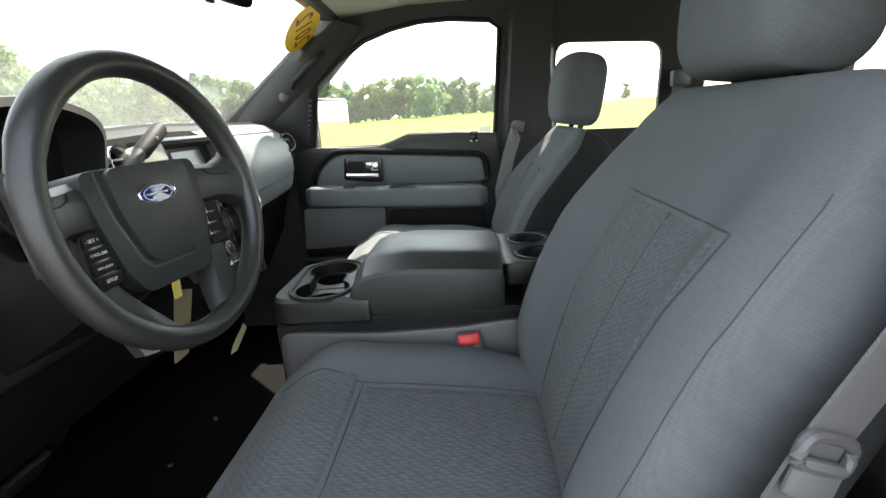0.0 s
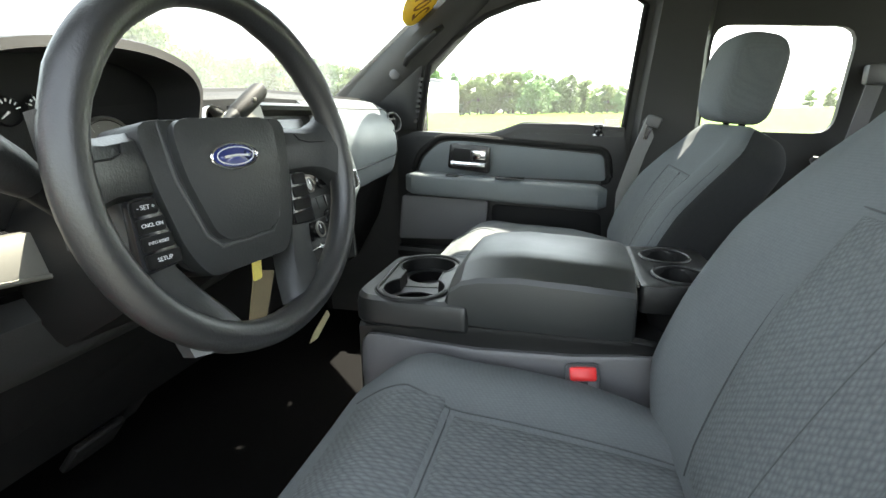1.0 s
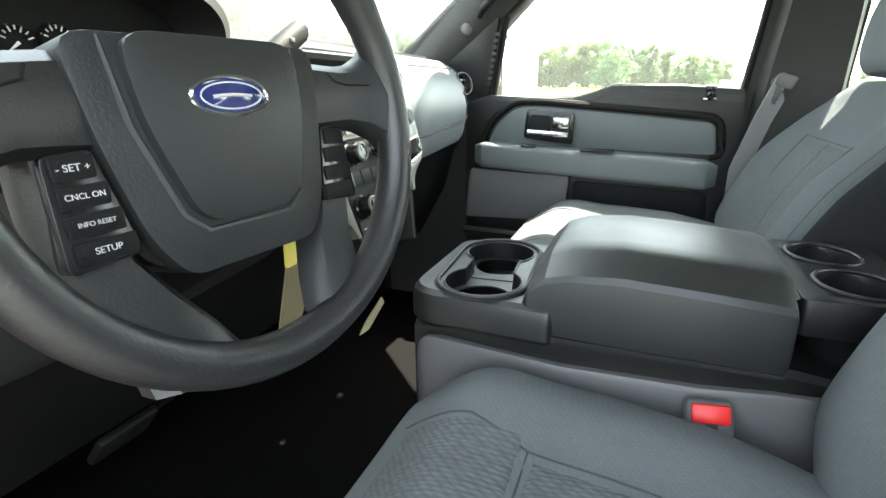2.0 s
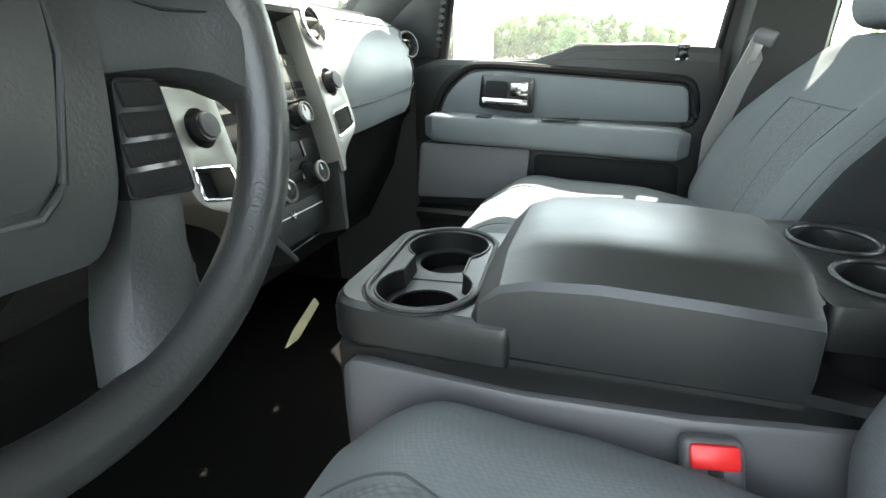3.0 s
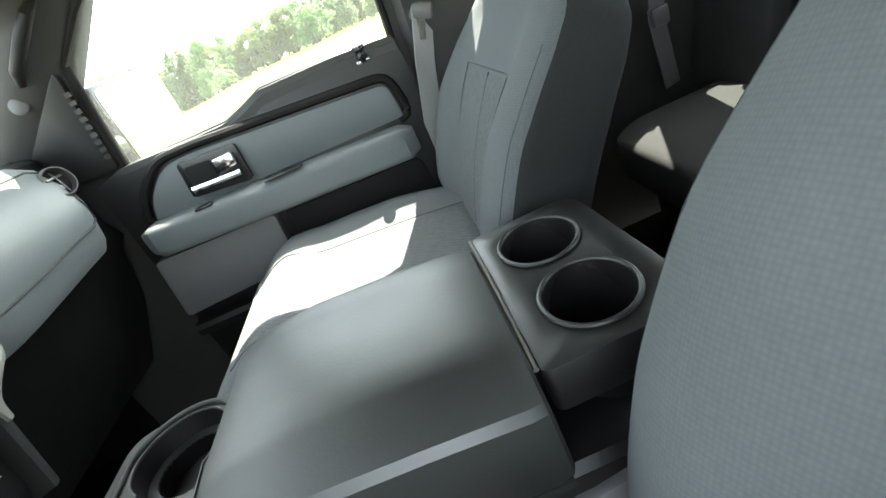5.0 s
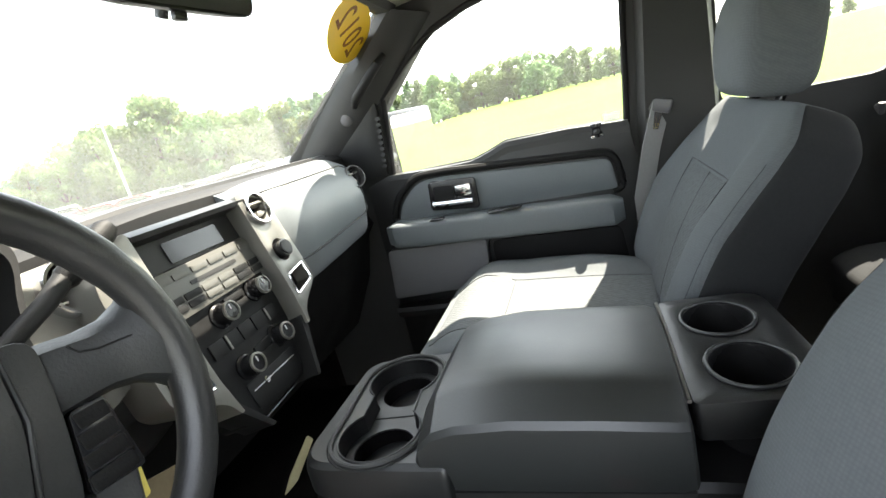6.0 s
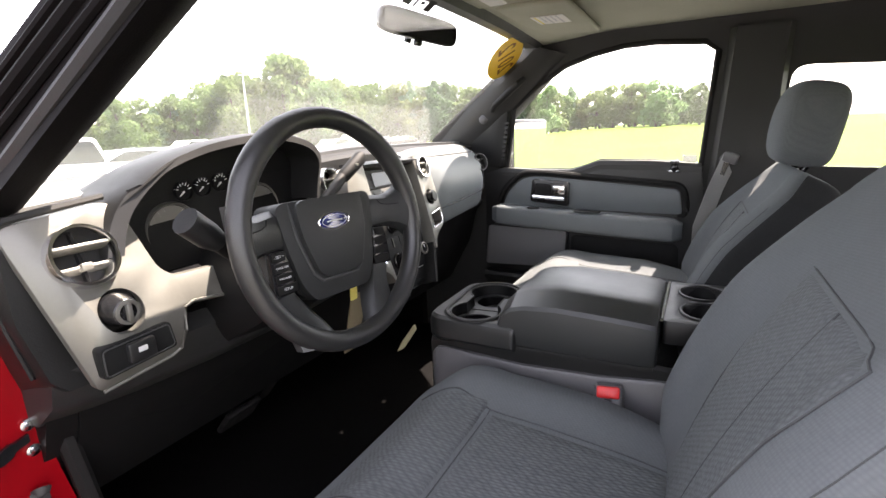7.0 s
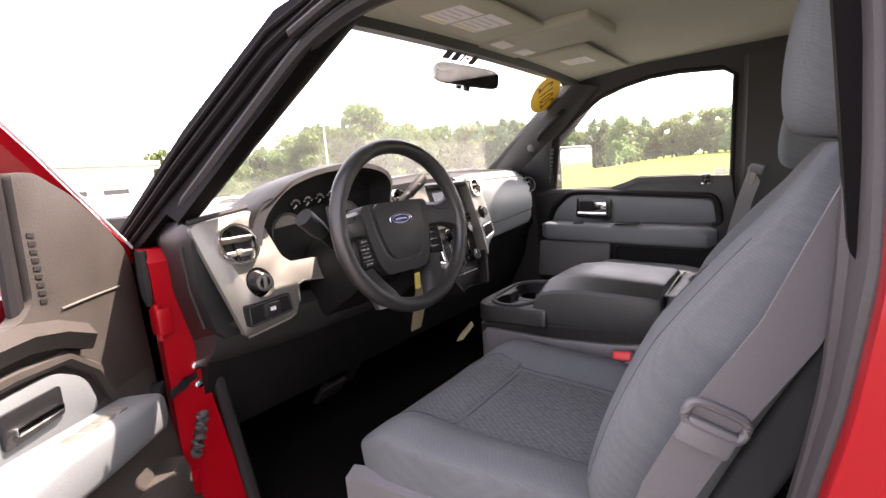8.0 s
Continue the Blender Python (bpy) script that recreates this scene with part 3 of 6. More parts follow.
pw = solo("window_1", plate(FRONT_WINDOW, [], lambda x, z: right(x, z) + V((0, 0.012, 0)), V((0, 0.004, 0))), "glass", "clear raised window glass of the passenger door", "window", "structure", base=(0.3, 0.7, 1.4))
rw = solo("window_2", plate(REAR_WINDOW, [], lambda x, z: right(x, z) + V((0, 0.012, 0)), V((0, 0.004, 0))), "glass", "clear rear side window glass", "window", "structure", base=(0.9, 0.7, 1.4))
extra_glass = solo("window_3", plate(STAND_IN_WINDOW, [], lambda x, z: right(x, z) + V((0, 0.012, 0)), V((0, 0.004, 0))), "glass", "clear added side window standing in for the back window", "window", "structure", base=(1.4, 0.7, 1.3))
# the added side window keeps its shadow, so no sun falls through it
for g in (ws, pw, rw):
    g.visible_shadow = False
trim = thing("trim", (0, 0, 1.5), "grey pillar trim with a grab handle beside the windshield", "trim", kind="structure")


def pillar_trim(sg, name):
    rings = []
    for i in range(17):
        t = i / 16
        a = V((-0.345 + 0.425 * t, sg * (0.715 - 0.135 * t), 1.385 + 0.292 * t))
        b = V((-0.16 + 0.36 * t, sg * (0.745 - 0.115 * t), 1.335 + 0.305 * t))
        mid = (a + b) / 2 + V((0.01, -sg * 0.035, -0.006))
        rings.append([a, a * 0.6 + mid * 0.4 + V((0, -sg * 0.012, 0)), mid, b * 0.6 + mid * 0.4 + V((0, -sg * 0.012, 0)), b, b + V((0, sg * 0.03, 0)), a + V((0, sg * 0.03, 0))])
    # driver's side trim is a near-black copy, its shade set by colour
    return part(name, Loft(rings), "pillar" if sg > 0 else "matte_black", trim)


pt = pillar_trim(1, "pillar_trim")
pillar_trim(-1, "pillar_trim")
hp = [V((-0.070, 0.632, 1.485)), V((-0.052, 0.612, 1.502)), V((0.0, 0.590, 1.535)), V((0.045, 0.575, 1.564)), V((0.060, 0.588, 1.580))]
part("grab_handle", Tube(hp, [0.008, 0.011, 0.012, 0.011, 0.008], 10), "plastic_soft", pt, "dark grab handle")
part("screw_cap", Lathe((-0.112, 0.652, 1.458), (0.45, -0.8, 0.1), [(0.016, 0), (0.016, 0.006), (0.012, 0.009), (0.001, 0.010)], n=20), "belt_plastic", pt, "grey round screw cap")
part("header_trim", Loft([[V((0.075, y, 1.672 + 0.012 * (1 - (y / .6) ** 2))) + V(o) for o in ((-0.01, 0, -0.004), (0.035, 0, -0.012), (0.05, 0, 0.012), (-0.01, 0, 0.012))] for y in np.linspace(-0.59, 0.59, 21)]), "pillar", trim)

# ---- passenger door ----
pdoor = thing("passenger_door", (0.24, 0.72, 0.62), "closed passenger door with dark trim and grey inset panel", "door")


def yplate(outline, y, thick, bev=0.006, holes=()):
    return plate(outline, list(holes), lambda x, z: V((x, y, z)), V((0, thick, 0)), bev)


sill = [(-0.13, 1.262), (-0.06, 1.283), (0.10, 1.276), (0.185, 1.275), (0.235, 1.289), (0.285, 1.307), (0.45, 1.304), (0.59, 1.294), (0.60, 1.20), (0.60, 0.66), (-0.13, 0.66)]
part("door_trim", yplate(rounded(sill, 0.012), 0.705, 0.05, 0.008), "plastic", pdoor)
part("sill_ledge", Loft([[V((x, 0.735, z + 0.004)), V((x, 0.716, z + 0.003)), V((x, 0.704, z - 0.010)), V((x, 0.704, z - 0.026)), V((x, 0.735, z - 0.03))]
                         for x, z in [(-0.06, 1.280), (0.10, 1.273), (0.185, 1.272), (0.235, 1.286), (0.285, 1.304), (0.45, 1.301), (0.59, 1.291)]]), "plastic", pdoor)
INSET = rounded([(-0.055, 1.148), (-0.035, 1.200), (0.025, 1.252), (0.10, 1.252), (0.535, 1.213), (0.545, 1.135)], [0.01, 0.03, 0.05, 0.02, 0.02, 0.01])
part("inset_frame", Tube([V((x, 0.700, z)) for x, z in rounded([(-0.078, 1.145), (-0.052, 1.212), (0.018, 1.268), (0.10, 1.267), (0.545, 1.228), (0.562, 1.13)], 0.03)], 0.010, 8), "plastic_soft", pdoor)
inset = part("inset_panel", yplate(INSET, 0.692, 0.02, 0.006), "door_grey", pdoor, "grey vinyl inset panel")
BEZ = rounded([(0.052, 1.168), (0.060, 1.246), (0.190, 1.236), (0.188, 1.152)], 0.010)
bez = part("handle_bezel", yplate(BEZ, 0.676, 0.022, 0.005), "plastic_gloss", pdoor, "gloss black handle bezel")
part("handle_cup", yplate(rounded([(0.068, 1.182), (0.072, 1.232), (0.128, 1.228), (0.126, 1.176)], 0.008), 0.672, 0.008, 0.003), "plastic_soft", bez)
part("handle_lever", Loft([[V((x, 0.668 - d, z)) + V(o) for o in ((0, -0.006, 0.006), (0, -0.009, 0), (0, -0.006, -0.006), (0, 0.006, -0.006), (0, 0.006, 0.006))]
                           for x, z, d in [(0.066, 1.186, 0.0), (0.10, 1.184, 0.004), (0.14, 1.182, 0.006), (0.178, 1.180, 0.006)]]), "chrome", bez, "chrome lever")
part("lock_lever", Box(0.136, 0.180, 0.655, 0.672, 1.196, 1.226, bev=0.005), "chrome", bez, "chrome lock lever")
# armrest: a rounded beam
rings = []
for i in range(25):
    t = i / 24
    x = -0.085 + 0.635 * t
    zt = 1.158 - 0.034 * t
    k = (1 - abs(2 * t - 1) ** 14) ** (1 / 6)
    ring = []
    for j in range(24):
        a = 2 * math.pi * j / 24
        cy, cz = math.copysign(abs(math.cos(a)) ** 0.45, math.cos(a)), math.copysign(abs(math.sin(a)) ** 0.45, math.sin(a))
        ring.append(V((x, 0.668 + 0.040 * cy * (0.4 + 0.6 * k), zt - 0.037 + 0.037 * cz * (0.7 + 0.3 * k))))
    rings.append(ring)
arm = part("armrest", Loft(rings), "door_grey", pdoor, "grey vinyl armrest")
part("switch_slot", Box(0.055, 0.095, 0.632, 0.652, 1.146, 1.152, bev=0.003, m=pose(0, 0, 0)), "plastic_gloss", arm)
part("pull_slot", Box(0.215, 0.305, 0.630, 0.652, 1.141, 1.147, bev=0.003), "plastic_gloss", arm)
PKT = rounded([(-0.115, 0.930), (-0.100, 1.078), (0.190, 1.068), (0.180, 0.938)], 0.012)
part("map_pocket", yplate(PKT, 0.655, 0.045, 0.01), "pocket", pdoor, "grey plastic map pocket")
part("lower_recess", yplate(rounded([(0.195, 0.94), (0.195, 1.05), (0.54, 1.035), (0.55, 0.92)], 0.02), 0.699, 0.01, 0.003), "plastic_soft", pdoor)
part("pocket_rim", Loft([[V((x, 0.70, z)), V((x, 0.655, z)), V((x, 0.650, z - 0.012)), V((x, 0.655, z - 0.03)), V((x, 0.70, z - 0.03))] for x, z in [(-0.12, 0.90), (0.1, 0.895), (0.35, 0.875), (0.57, 0.86)]]), "plastic", pdoor)
knob = part("lock_knob", Lathe((0.514, 0.705, 1.270), (0, -0.1, 1), [(0.012, 0), (0.013, 0.010), (0.010, 0.014), (0.010, 0.022), (0.014, 0.027), (0.013, 0.034), (0.004, 0.036)], n=16), "plastic_gloss", pdoor)
part("lock_ring", Box(0.498, 0.530, 0.694, 0.706, 1.268, 1.276, bev=0.003), "chrome", knob, "bright lock plate")
sail = rounded([(-0.16, 1.29), (-0.065, 1.285), (-0.02, 1.485), (-0.10, 1.43), (-0.20, 1.36)], 0.008)
sl = part("mirror_sail", plate(sail, [], lambda x, z: V((x, side_y(z) - 0.018, z)), V((0, 0.02, 0)), 0.004), "plastic", pdoor)
for i in range(9):
    z = 1.315 + i * 0.016
    x = -0.058 + i * 0.0042
    part("vent_slot", Box(x - 0.010, x + 0.003, side_y(z) - 0.021, side_y(z) - 0.017, z - 0.005, z + 0.004), "ink_recess", sl)
seal_line(FRONT_WINDOW, lambda x, z: right(x, z) + V((0, 0.003, 0)), 0.009, "window_seal", pdoor)
# outside mirror
MM = pose(-0.018, 0.900, 1.345, 0, 0, -17)
mir = part("outside_mirror", Box(-0.11, 0.0, -0.122, 0.122, -0.112, 0.112, bev=0.012, seg=3, m=MM), "plastic_gloss", pdoor, "black outside mirror housing")
part("mirror_glass", plate(rounded([(-0.108, -0.098), (0.108, -0.098), (0.108, 0.098), (-0.108, 0.098)], 0.02), [], lambda a, b: MM @ V((0.001, a, b)), MM.to_3x3() @ V((0.002, 0, 0))), "mirror", mir, "bright mirror glass")
part("mirror_arm", Box(-0.10, -0.05, 0.74, 0.90, 1.300, 1.345, bev=0.012), "plastic_gloss", mir)

def disc(u, v, r, n=32):
    return [(u + r * math.cos(2 * math.pi * i / n), v + r * math.sin(2 * math.pi * i / n)) for i in range(n)]


# ---- dashboard ----
dash = thing("dashboard", (-0.2, 0, 0.62), "charcoal dashboard with satin silver and grey panels", "dashboard")
zt = lambda y: lerp_table(y, [-0.77, -0.62, -0.25, 0.0, 0.3, 0.72], [1.330, 1.345, 1.375, 1.388, 1.386, 1.380])
rings = []
for i in range(41):
    y = -0.70 + i * (1.42 / 40)
    z = zt(y)
    e = smooth(abs(y), 0.62, 0.76) * 0.03
    rings.append([V((-0.47, y, 1.350)), V((-0.36, y, z - 0.004)), V((-0.24 - e, y, z)), V((-0.185 - e, y, z - 0.004)), V((-0.165 - e, y, z - 0.016)), V((-0.160 - e, y, z - 0.05)),
                  V((-0.145 - e, y, 1.20)), V((-0.150, y, 1.155)), V((-0.175, y, 1.125)), V((-0.21, y, 1.00)), V((-0.30, y, 0.84)), V((-0.50, y, 0.80)), V((-0.79, y, 0.80)), V((-0.79, y, 1.25))])
part("dash_body", Loft(rings), "plastic_soft", dash)
part("dash_top", Loft([[V((-0.47, y, 1.356)), V((-0.36, y, zt(y) + 0.001)), V((-0.245, y, zt(y) + 0.004)), V((-0.225, y, zt(y) + 0.003)), V((-0.225, y, zt(y) - 0.006)), V((-0.47, y, 1.345))] for y in np.linspace(-0.715, 0.715, 30)]), "dash_top", dash, "grey vinyl dash top with sun glare in its tone")
# unseen closing box, added to keep sun out of the footwell
part("cowl_filler", Box(-0.86, -0.43, -0.72, 0.72, 1.29, 1.345), "plastic_soft", dash)
# knee panel under the column
part("knee_panel", Loft([[V((x0, y, 1.150)), V((x0 + 0.022, y, 1.128)), V((x0 + 0.004, y, 1.075)), V((x0 - 0.05, y, 1.035)), V((x0 - 0.10, y, 1.03)), V((x0 - 0.08, y, 1.150))]
                         for y, x0 in [(-0.745, -0.165), (-0.62, -0.135), (-0.5, -0.125), (-0.3, -0.125), (-0.12, -0.150)]]), "knee", dash, "charcoal lower knee panel")
part("lower_dash", Loft([[V((x0, y, 1.05)), V((x0 - 0.03, y, 0.98)), V((x0 - 0.07, y, 0.93)), V((x0 - 0.12, y, 0.93)), V((x0 - 0.10, y, 1.05))] for y, x0 in [(-0.74, -0.20), (-0.5, -0.18), (-0.12, -0.20)]]), "plastic_soft", dash)
# driver's silver panel with the cluster opening
xs = lambda y, z: -0.085 - 0.25 * max(0, abs(z - 1.24) - 0.06) * 0.5 - 0.02 * smooth(-y, 0.70, 0.80)
DP = rounded([(-0.790, 1.327), (-0.668, 1.343), (-0.650, 1.335), (-0.630, 1.245), (-0.612, 1.228), (-0.31, 1.218), (-0.285, 1.235), (-0.268, 1.348), (-0.165, 1.353), (-0.185, 1.20), (-0.26, 1.176), (-0.5, 1.176), (-0.614, 1.188), (-0.624, 1.118), (-0.742, 1.102)],
             [0.02, 0.01, 0.01, 0.01, 0.01, 0.01, 0.01, 0.02, 0.02, 0.02, 0.02, 0.02, 0.012, 0.012, 0.02])
dpx = lambda z: -0.068 - 0.40 * max(0.0, z - 1.175) - 0.4 * max(0.0, 1.15 - z)
dp = part("driver_panel", plate(DP, [disc(-0.716, 1.281, 0.039), disc(-0.205, 1.315, 0.036), disc(-0.697, 1.204, 0.029)], lambda y, z: V((dpx(z) - 0.35 * max(0.0, -0.752 - y), y + 0.02, z)), V((-0.014, 0, 0)), 0.004), "silver", dash, "satin silver instrument surround")
part("dash_gap", Tube([V((dpx(z) - 0.007, y + 0.02, z)) for y, z in ((-0.79, 1.333), (-0.72, 1.343), (-0.66, 1.350))], 0.005, 6), "ink_recess", dash)
part("panel_edge", Tube([V((dpx(z) + 0.001, y + 0.02, z)) for y, z in ((-0.50, 1.177), (-0.60, 1.187), (-0.6155, 1.183), (-0.622, 1.15), (-0.626, 1.122), (-0.64, 1.115), (-0.735, 1.103))], 0.0028, 6), "silver", dash)
part("dash_end_cap", Loft([[V((x, y + 0.010, zt_)), V((x, y - 0.006, zt_ - 0.03)), V((x, y - 0.006, (zt_ + zb) / 2)), V((x, y + 0.016, zb + 0.02)), V((x, y + 0.035, zb)), V((x, y + 0.10, zb)), V((x, y + 0.10, zt_))]
                           for x, y, zt_, zb in [(-0.138, -0.764, 1.322, 1.100), (-0.152, -0.768, 1.325, 1.098), (-0.19, -0.764, 1.330, 1.085), (-0.26, -0.760, 1.335, 1.06), (-0.30, -0.750, 1.335, 1.04)]]), "plastic", dash, "dark end cap of the dash", 50)
part("cap_ridge", Tube([V((-0.165, -0.775, 1.29)), V((-0.165, -0.770, 1.20)), V((-0.165, -0.755, 1.125))], 0.004, 6), "plastic", dash)


def vent(c, axis, r, parent, back=-0.020):
    ring = part("air_vent", Lathe(c, axis, [(r * 0.80, -0.03), (r * 0.80, 0.004), (r * 0.86, 0.010), (r * 0.95, 0.010), (r, 0.004), (r, -0.012), (r * 0.82, -0.03)], n=36, caps=False), "chrome" if back < -0.01 else "pillar", parent, "round air vent with a bright ring" if back < -0.01 else "grey round air vent")
    # black disc painted for the shaded inside of the vent
    part("vent_back", Lathe(c, axis, [(r * 0.86, back), (r * 0.86, back - 0.002)], n=28), "ink_recess", ring)
    a = V(axis).normalized()
    for k in (-0.34, 0.32):
        m = frame_of(V(c) + V((0, 0, k * r)), (0, 1, 0), a)
        w = r * math.sqrt(1 - k * k) * 0.82
        part("vent_slat", Box(-w, w, -0.0022, 0.0022, back + 0.003, 0.003, bev=0.001, m=m @ pose(0, 0, 0, -14, 0, 0)), "silver", ring)
    part("vent_slat", Box(-0.002, 0.002, -r * 0.78, r * 0.78, back + 0.002, back + 0.010, m=frame_of(c, (0, 1, 0), a)), "plastic_gloss", ring)
    part("vent_tab", Box(-0.007, 0.007, -0.005, 0.005, -0.004, 0.007, bev=0.002, m=frame_of(V(c) - V((0, 0, 0.34 * r)), (0, 1, 0), a)), "silver", ring)
    return ring


vent((dpx(1.281) + 0.004, -0.696, 1.281), (1, 0, 0.36), 0.043, dp)
vent((dpx(1.315) + 0.002, -0.185, 1.315), (1, 0.1, 0.36), 0.040, dp)
part("knob_well", Lathe((-0.100, -0.680, 1.206), (1, 0, 0), [(0.031, 0.0), (0.031, 0.002), (0.001, 0.002)], n=28), "ink_recess", dp)
hk = part("headlamp_knob", Lathe((-0.098, -0.680, 1.206), (1, 0, 0), [(0.022, 0), (0.022, 0.016), (0.019, 0.022), (0.018, 0.036), (0.016, 0.038), (0.001, 0.039)], n=28), "plastic_gloss", dp, "black headlamp knob")
part("knob_ring", Lathe((-0.061, -0.680, 1.206), (1, 0, 0), [(0.0165, 0), (0.0165, 0.003), (0.0125, 0.004), (0.011, 0.001)], n=24), "silver", hk)
part("knob_bar", Box(-0.062, -0.054, -0.6835, -0.6765, 1.194, 1.218, bev=0.002), "silver", hk)
sw = part("dimmer_panel", plate(rounded([(-0.733, 1.126), (-0.733, 1.168), (-0.638, 1.173), (-0.632, 1.134)], 0.006), [], lambda y, z: V((-0.064, y + 0.012, z)), V((-0.018, 0, 0)), 0.002), "stack_black", dp, "black switch panel")
part("panel_line", Tube([V((-0.0635, y + 0.012, z)) for y, z in rounded([(-0.730, 1.129), (-0.730, 1.165), (-0.641, 1.170), (-0.635, 1.137)], 0.006)], 0.0010, 5, closed=True), "seam_light", sw)
part("dimmer_switch", Box(-0.067, -0.057, -0.690, -0.652, 1.136, 1.164, bev=0.004), "plastic", sw)
part("switch_mark", Box(-0.0575, -0.0562, -0.678, -0.666, 1.149, 1.156), "grey_ink", sw)
# cluster: dark well, hood and gauges
ARCH = [(-0.668, 1.270), (-0.655, 1.315), (-0.632, 1.348), (-0.585, 1.386), (-0.53, 1.407), (-0.476, 1.419), (-0.40, 1.428), (-0.34, 1.427), (-0.290, 1.417), (-0.258, 1.401), (-0.245, 1.376), (-0.255, 1.335), (-0.262, 1.300)]


def curve_through(pts, n=5):
    """A smooth open curve through 2D points."""
    out = []
    for i in range(len(pts) - 1):
        p0, p1, p2, p3 = (np.array(pts[min(max(i + k, 0), len(pts) - 1)]) for k in (-1, 0, 1, 2))
        for j in range(n):
            t = j / n
            out.append(tuple(0.5 * (2 * p1 + (p2 - p0) * t + (2 * p0 - 5 * p1 + 4 * p2 - p3) * t * t + (3 * p1 - p0 - 3 * p2 + p3) * t ** 3)))
    return out + [tuple(pts[-1])]


ARCH = curve_through(ARCH)
cl = part("cluster_face", plate([(-0.45 + (y + 0.45) * 0.97, 1.30 + (z - 1.30) * 0.95) for y, z in ARCH] + [(-0.27, 1.20), (-0.64, 1.20)], [], lambda y, z: V((-0.180, y, z)), V((0.015, 0, 0)), 0), "gauge", dash, "black instrument face")
rings = []
for x, g, dz in [(-0.090, -0.010, 0.0), (-0.095, 0.002, 0.0), (-0.13, 0.006, 0.0), (-0.22, 0.004, -0.01), (-0.34, 0.0, -0.045)]:
    cy, cz = -0.45, 1.30
    outer = [V((x - (0.02 if z < 1.36 and y < -0.6 else 0), cy + (y - cy) * (1 + g), cz + (z - cz) * (1 + g) + dz)) for y, z in ARCH]
    inner = [V((x + 0.002, cy + (y - cy) * 0.945, cz + (z - cz) * 0.90 + dz)) for y, z in ARCH[::-1]]
    rings.append(outer + inner)
part("cluster_hood", Loft(rings), "dash_pad", dash, "charcoal vinyl hood over the gauges")
part("cluster_sill", Box(-0.17, -0.088, -0.625, -0.262, 1.205, 1.222, bev=0.003), "plastic_gloss", dash)
for y, z, r in [(-0.535, 1.280, 0.045), (-0.355, 1.292, 0.045), (-0.506, 1.340, 0.016), (-0.470, 1.344, 0.016), (-0.434, 1.348, 0.016), (-0.398, 1.352, 0.016)]:
    ga = part("gauge", Lathe((-0.1645, y, z), (1, 0, 0), [(r, 0), (r, 0.004), (r * 0.93, 0.006), (r * 0.9, 0.003), (r * 0.9, 0.001), (0.001, 0.001)], n=32), "gauge", cl)
    if r > 0.03:
        part("gauge_ring", Lathe((-0.1635, y, z), (1, 0, 0), [(r * 0.94, 0.004), (r, 0.008), (r * 1.05, 0.004), (r * 1.05, 0.0)], n=32), "silver", ga)
    nk = 17 if r > 0.03 else 7
    for k in range(nk):
        a = radians(-40 + k * 260 / (nk - 1)) if r > 0.03 else radians(20 + k * 140 / (nk - 1))
        d = V((0, -math.cos(a), math.sin(a)))
        hl = (0.0045 if k % 2 == 0 else 0.0025) * (1.0 if r > 0.03 else 0.7)
        part("dial_mark", Tube([V((-0.1605, y, z)) + d * (r * 0.80 - hl), V((-0.1605, y, z)) + d * (r * 0.80 + hl)], 0.0011 if r > 0.03 else 0.0008, 4), "dial_white", ga)
    if r > 0.03:
        for k in range(6):
            a = radians(-40 + k * 260 / 5)
            d = V((0, -math.cos(a), math.sin(a)))
            part("dial_number", Box(-0.0006, 0.0006, -0.0038, 0.0038, -0.0022, 0.0022, m=pose(*(V((-0.1605, y, z)) + d * r * 0.56))), "dial_white", ga)
    part("needle", Tube([V((-0.159, y, z)), V((-0.159, y - r * 0.55, z - r * 0.45))], [0.0016, 0.0006], 6), "dial_white", ga)
# centre stack
SD, SN = V((-0.266, 0, 0.964)), V((0.964, 0, 0.266))


def st(y, h, out=0.0):
    return V((-0.038, y * 0.80 - 0.045, 1.073)) + SD * (h * 0.87) + SN * out


def splate(outline, out, thick, bev=0.003, holes=()):
    return plate(outline, list(holes), lambda y, h: st(y, h, out), SN * thick, bev)


stack = part("stack_panel", splate(rounded([(-0.075, -0.03), (-0.110, 0.17), (-0.110, 0.235), (0.185, 0.235), (0.185, 0.20), (0.150, -0.03)], 0.012), -0.05, 0.05), "stack_black", dash, "charcoal black control panel")
radio = part("radio", splate(rounded([(-0.105, 0.178), (-0.100, 0.260), (0.180, 0.260), (0.180, 0.185)], 0.008), -0.02, 0.028), "radio", dash, "grey radio with a disc slot and keys")
part("disc_slot", splate(rounded([(-0.015, 0.2225), (-0.015, 0.2300), (0.112, 0.2300), (0.112, 0.2225)], 0.003), 0.006, 0.003, 0), "ink_recess", radio)
# flat black plate, painted for the shade of an open recess
part("display_recess", splate([(-0.085, 0.262), (-0.085, 0.322), (0.183, 0.322), (0.183, 0.262)], -0.01, 0.012, 0), "ink_recess", dash, "black plate for the shaded display recess")
part("recess_hood", Loft([[st(y, 0.314, 0.0), st(y, 0.316, 0.034), st(y, 0.324, 0.038), st(y, 0.336, 0.020), st(y, 0.345, -0.03), st(y, 0.33, -0.03)] for y in np.linspace(-0.10, 0.20, 9)]), "dash_pad", dash, "charcoal hood over the display")
part("display_glass", splate(rounded([(-0.02, 0.268), (-0.02, 0.305), (0.12, 0.305), (0.12, 0.268)], 0.004), 0.0022, 0.002, 0), "plastic_gloss", dash)
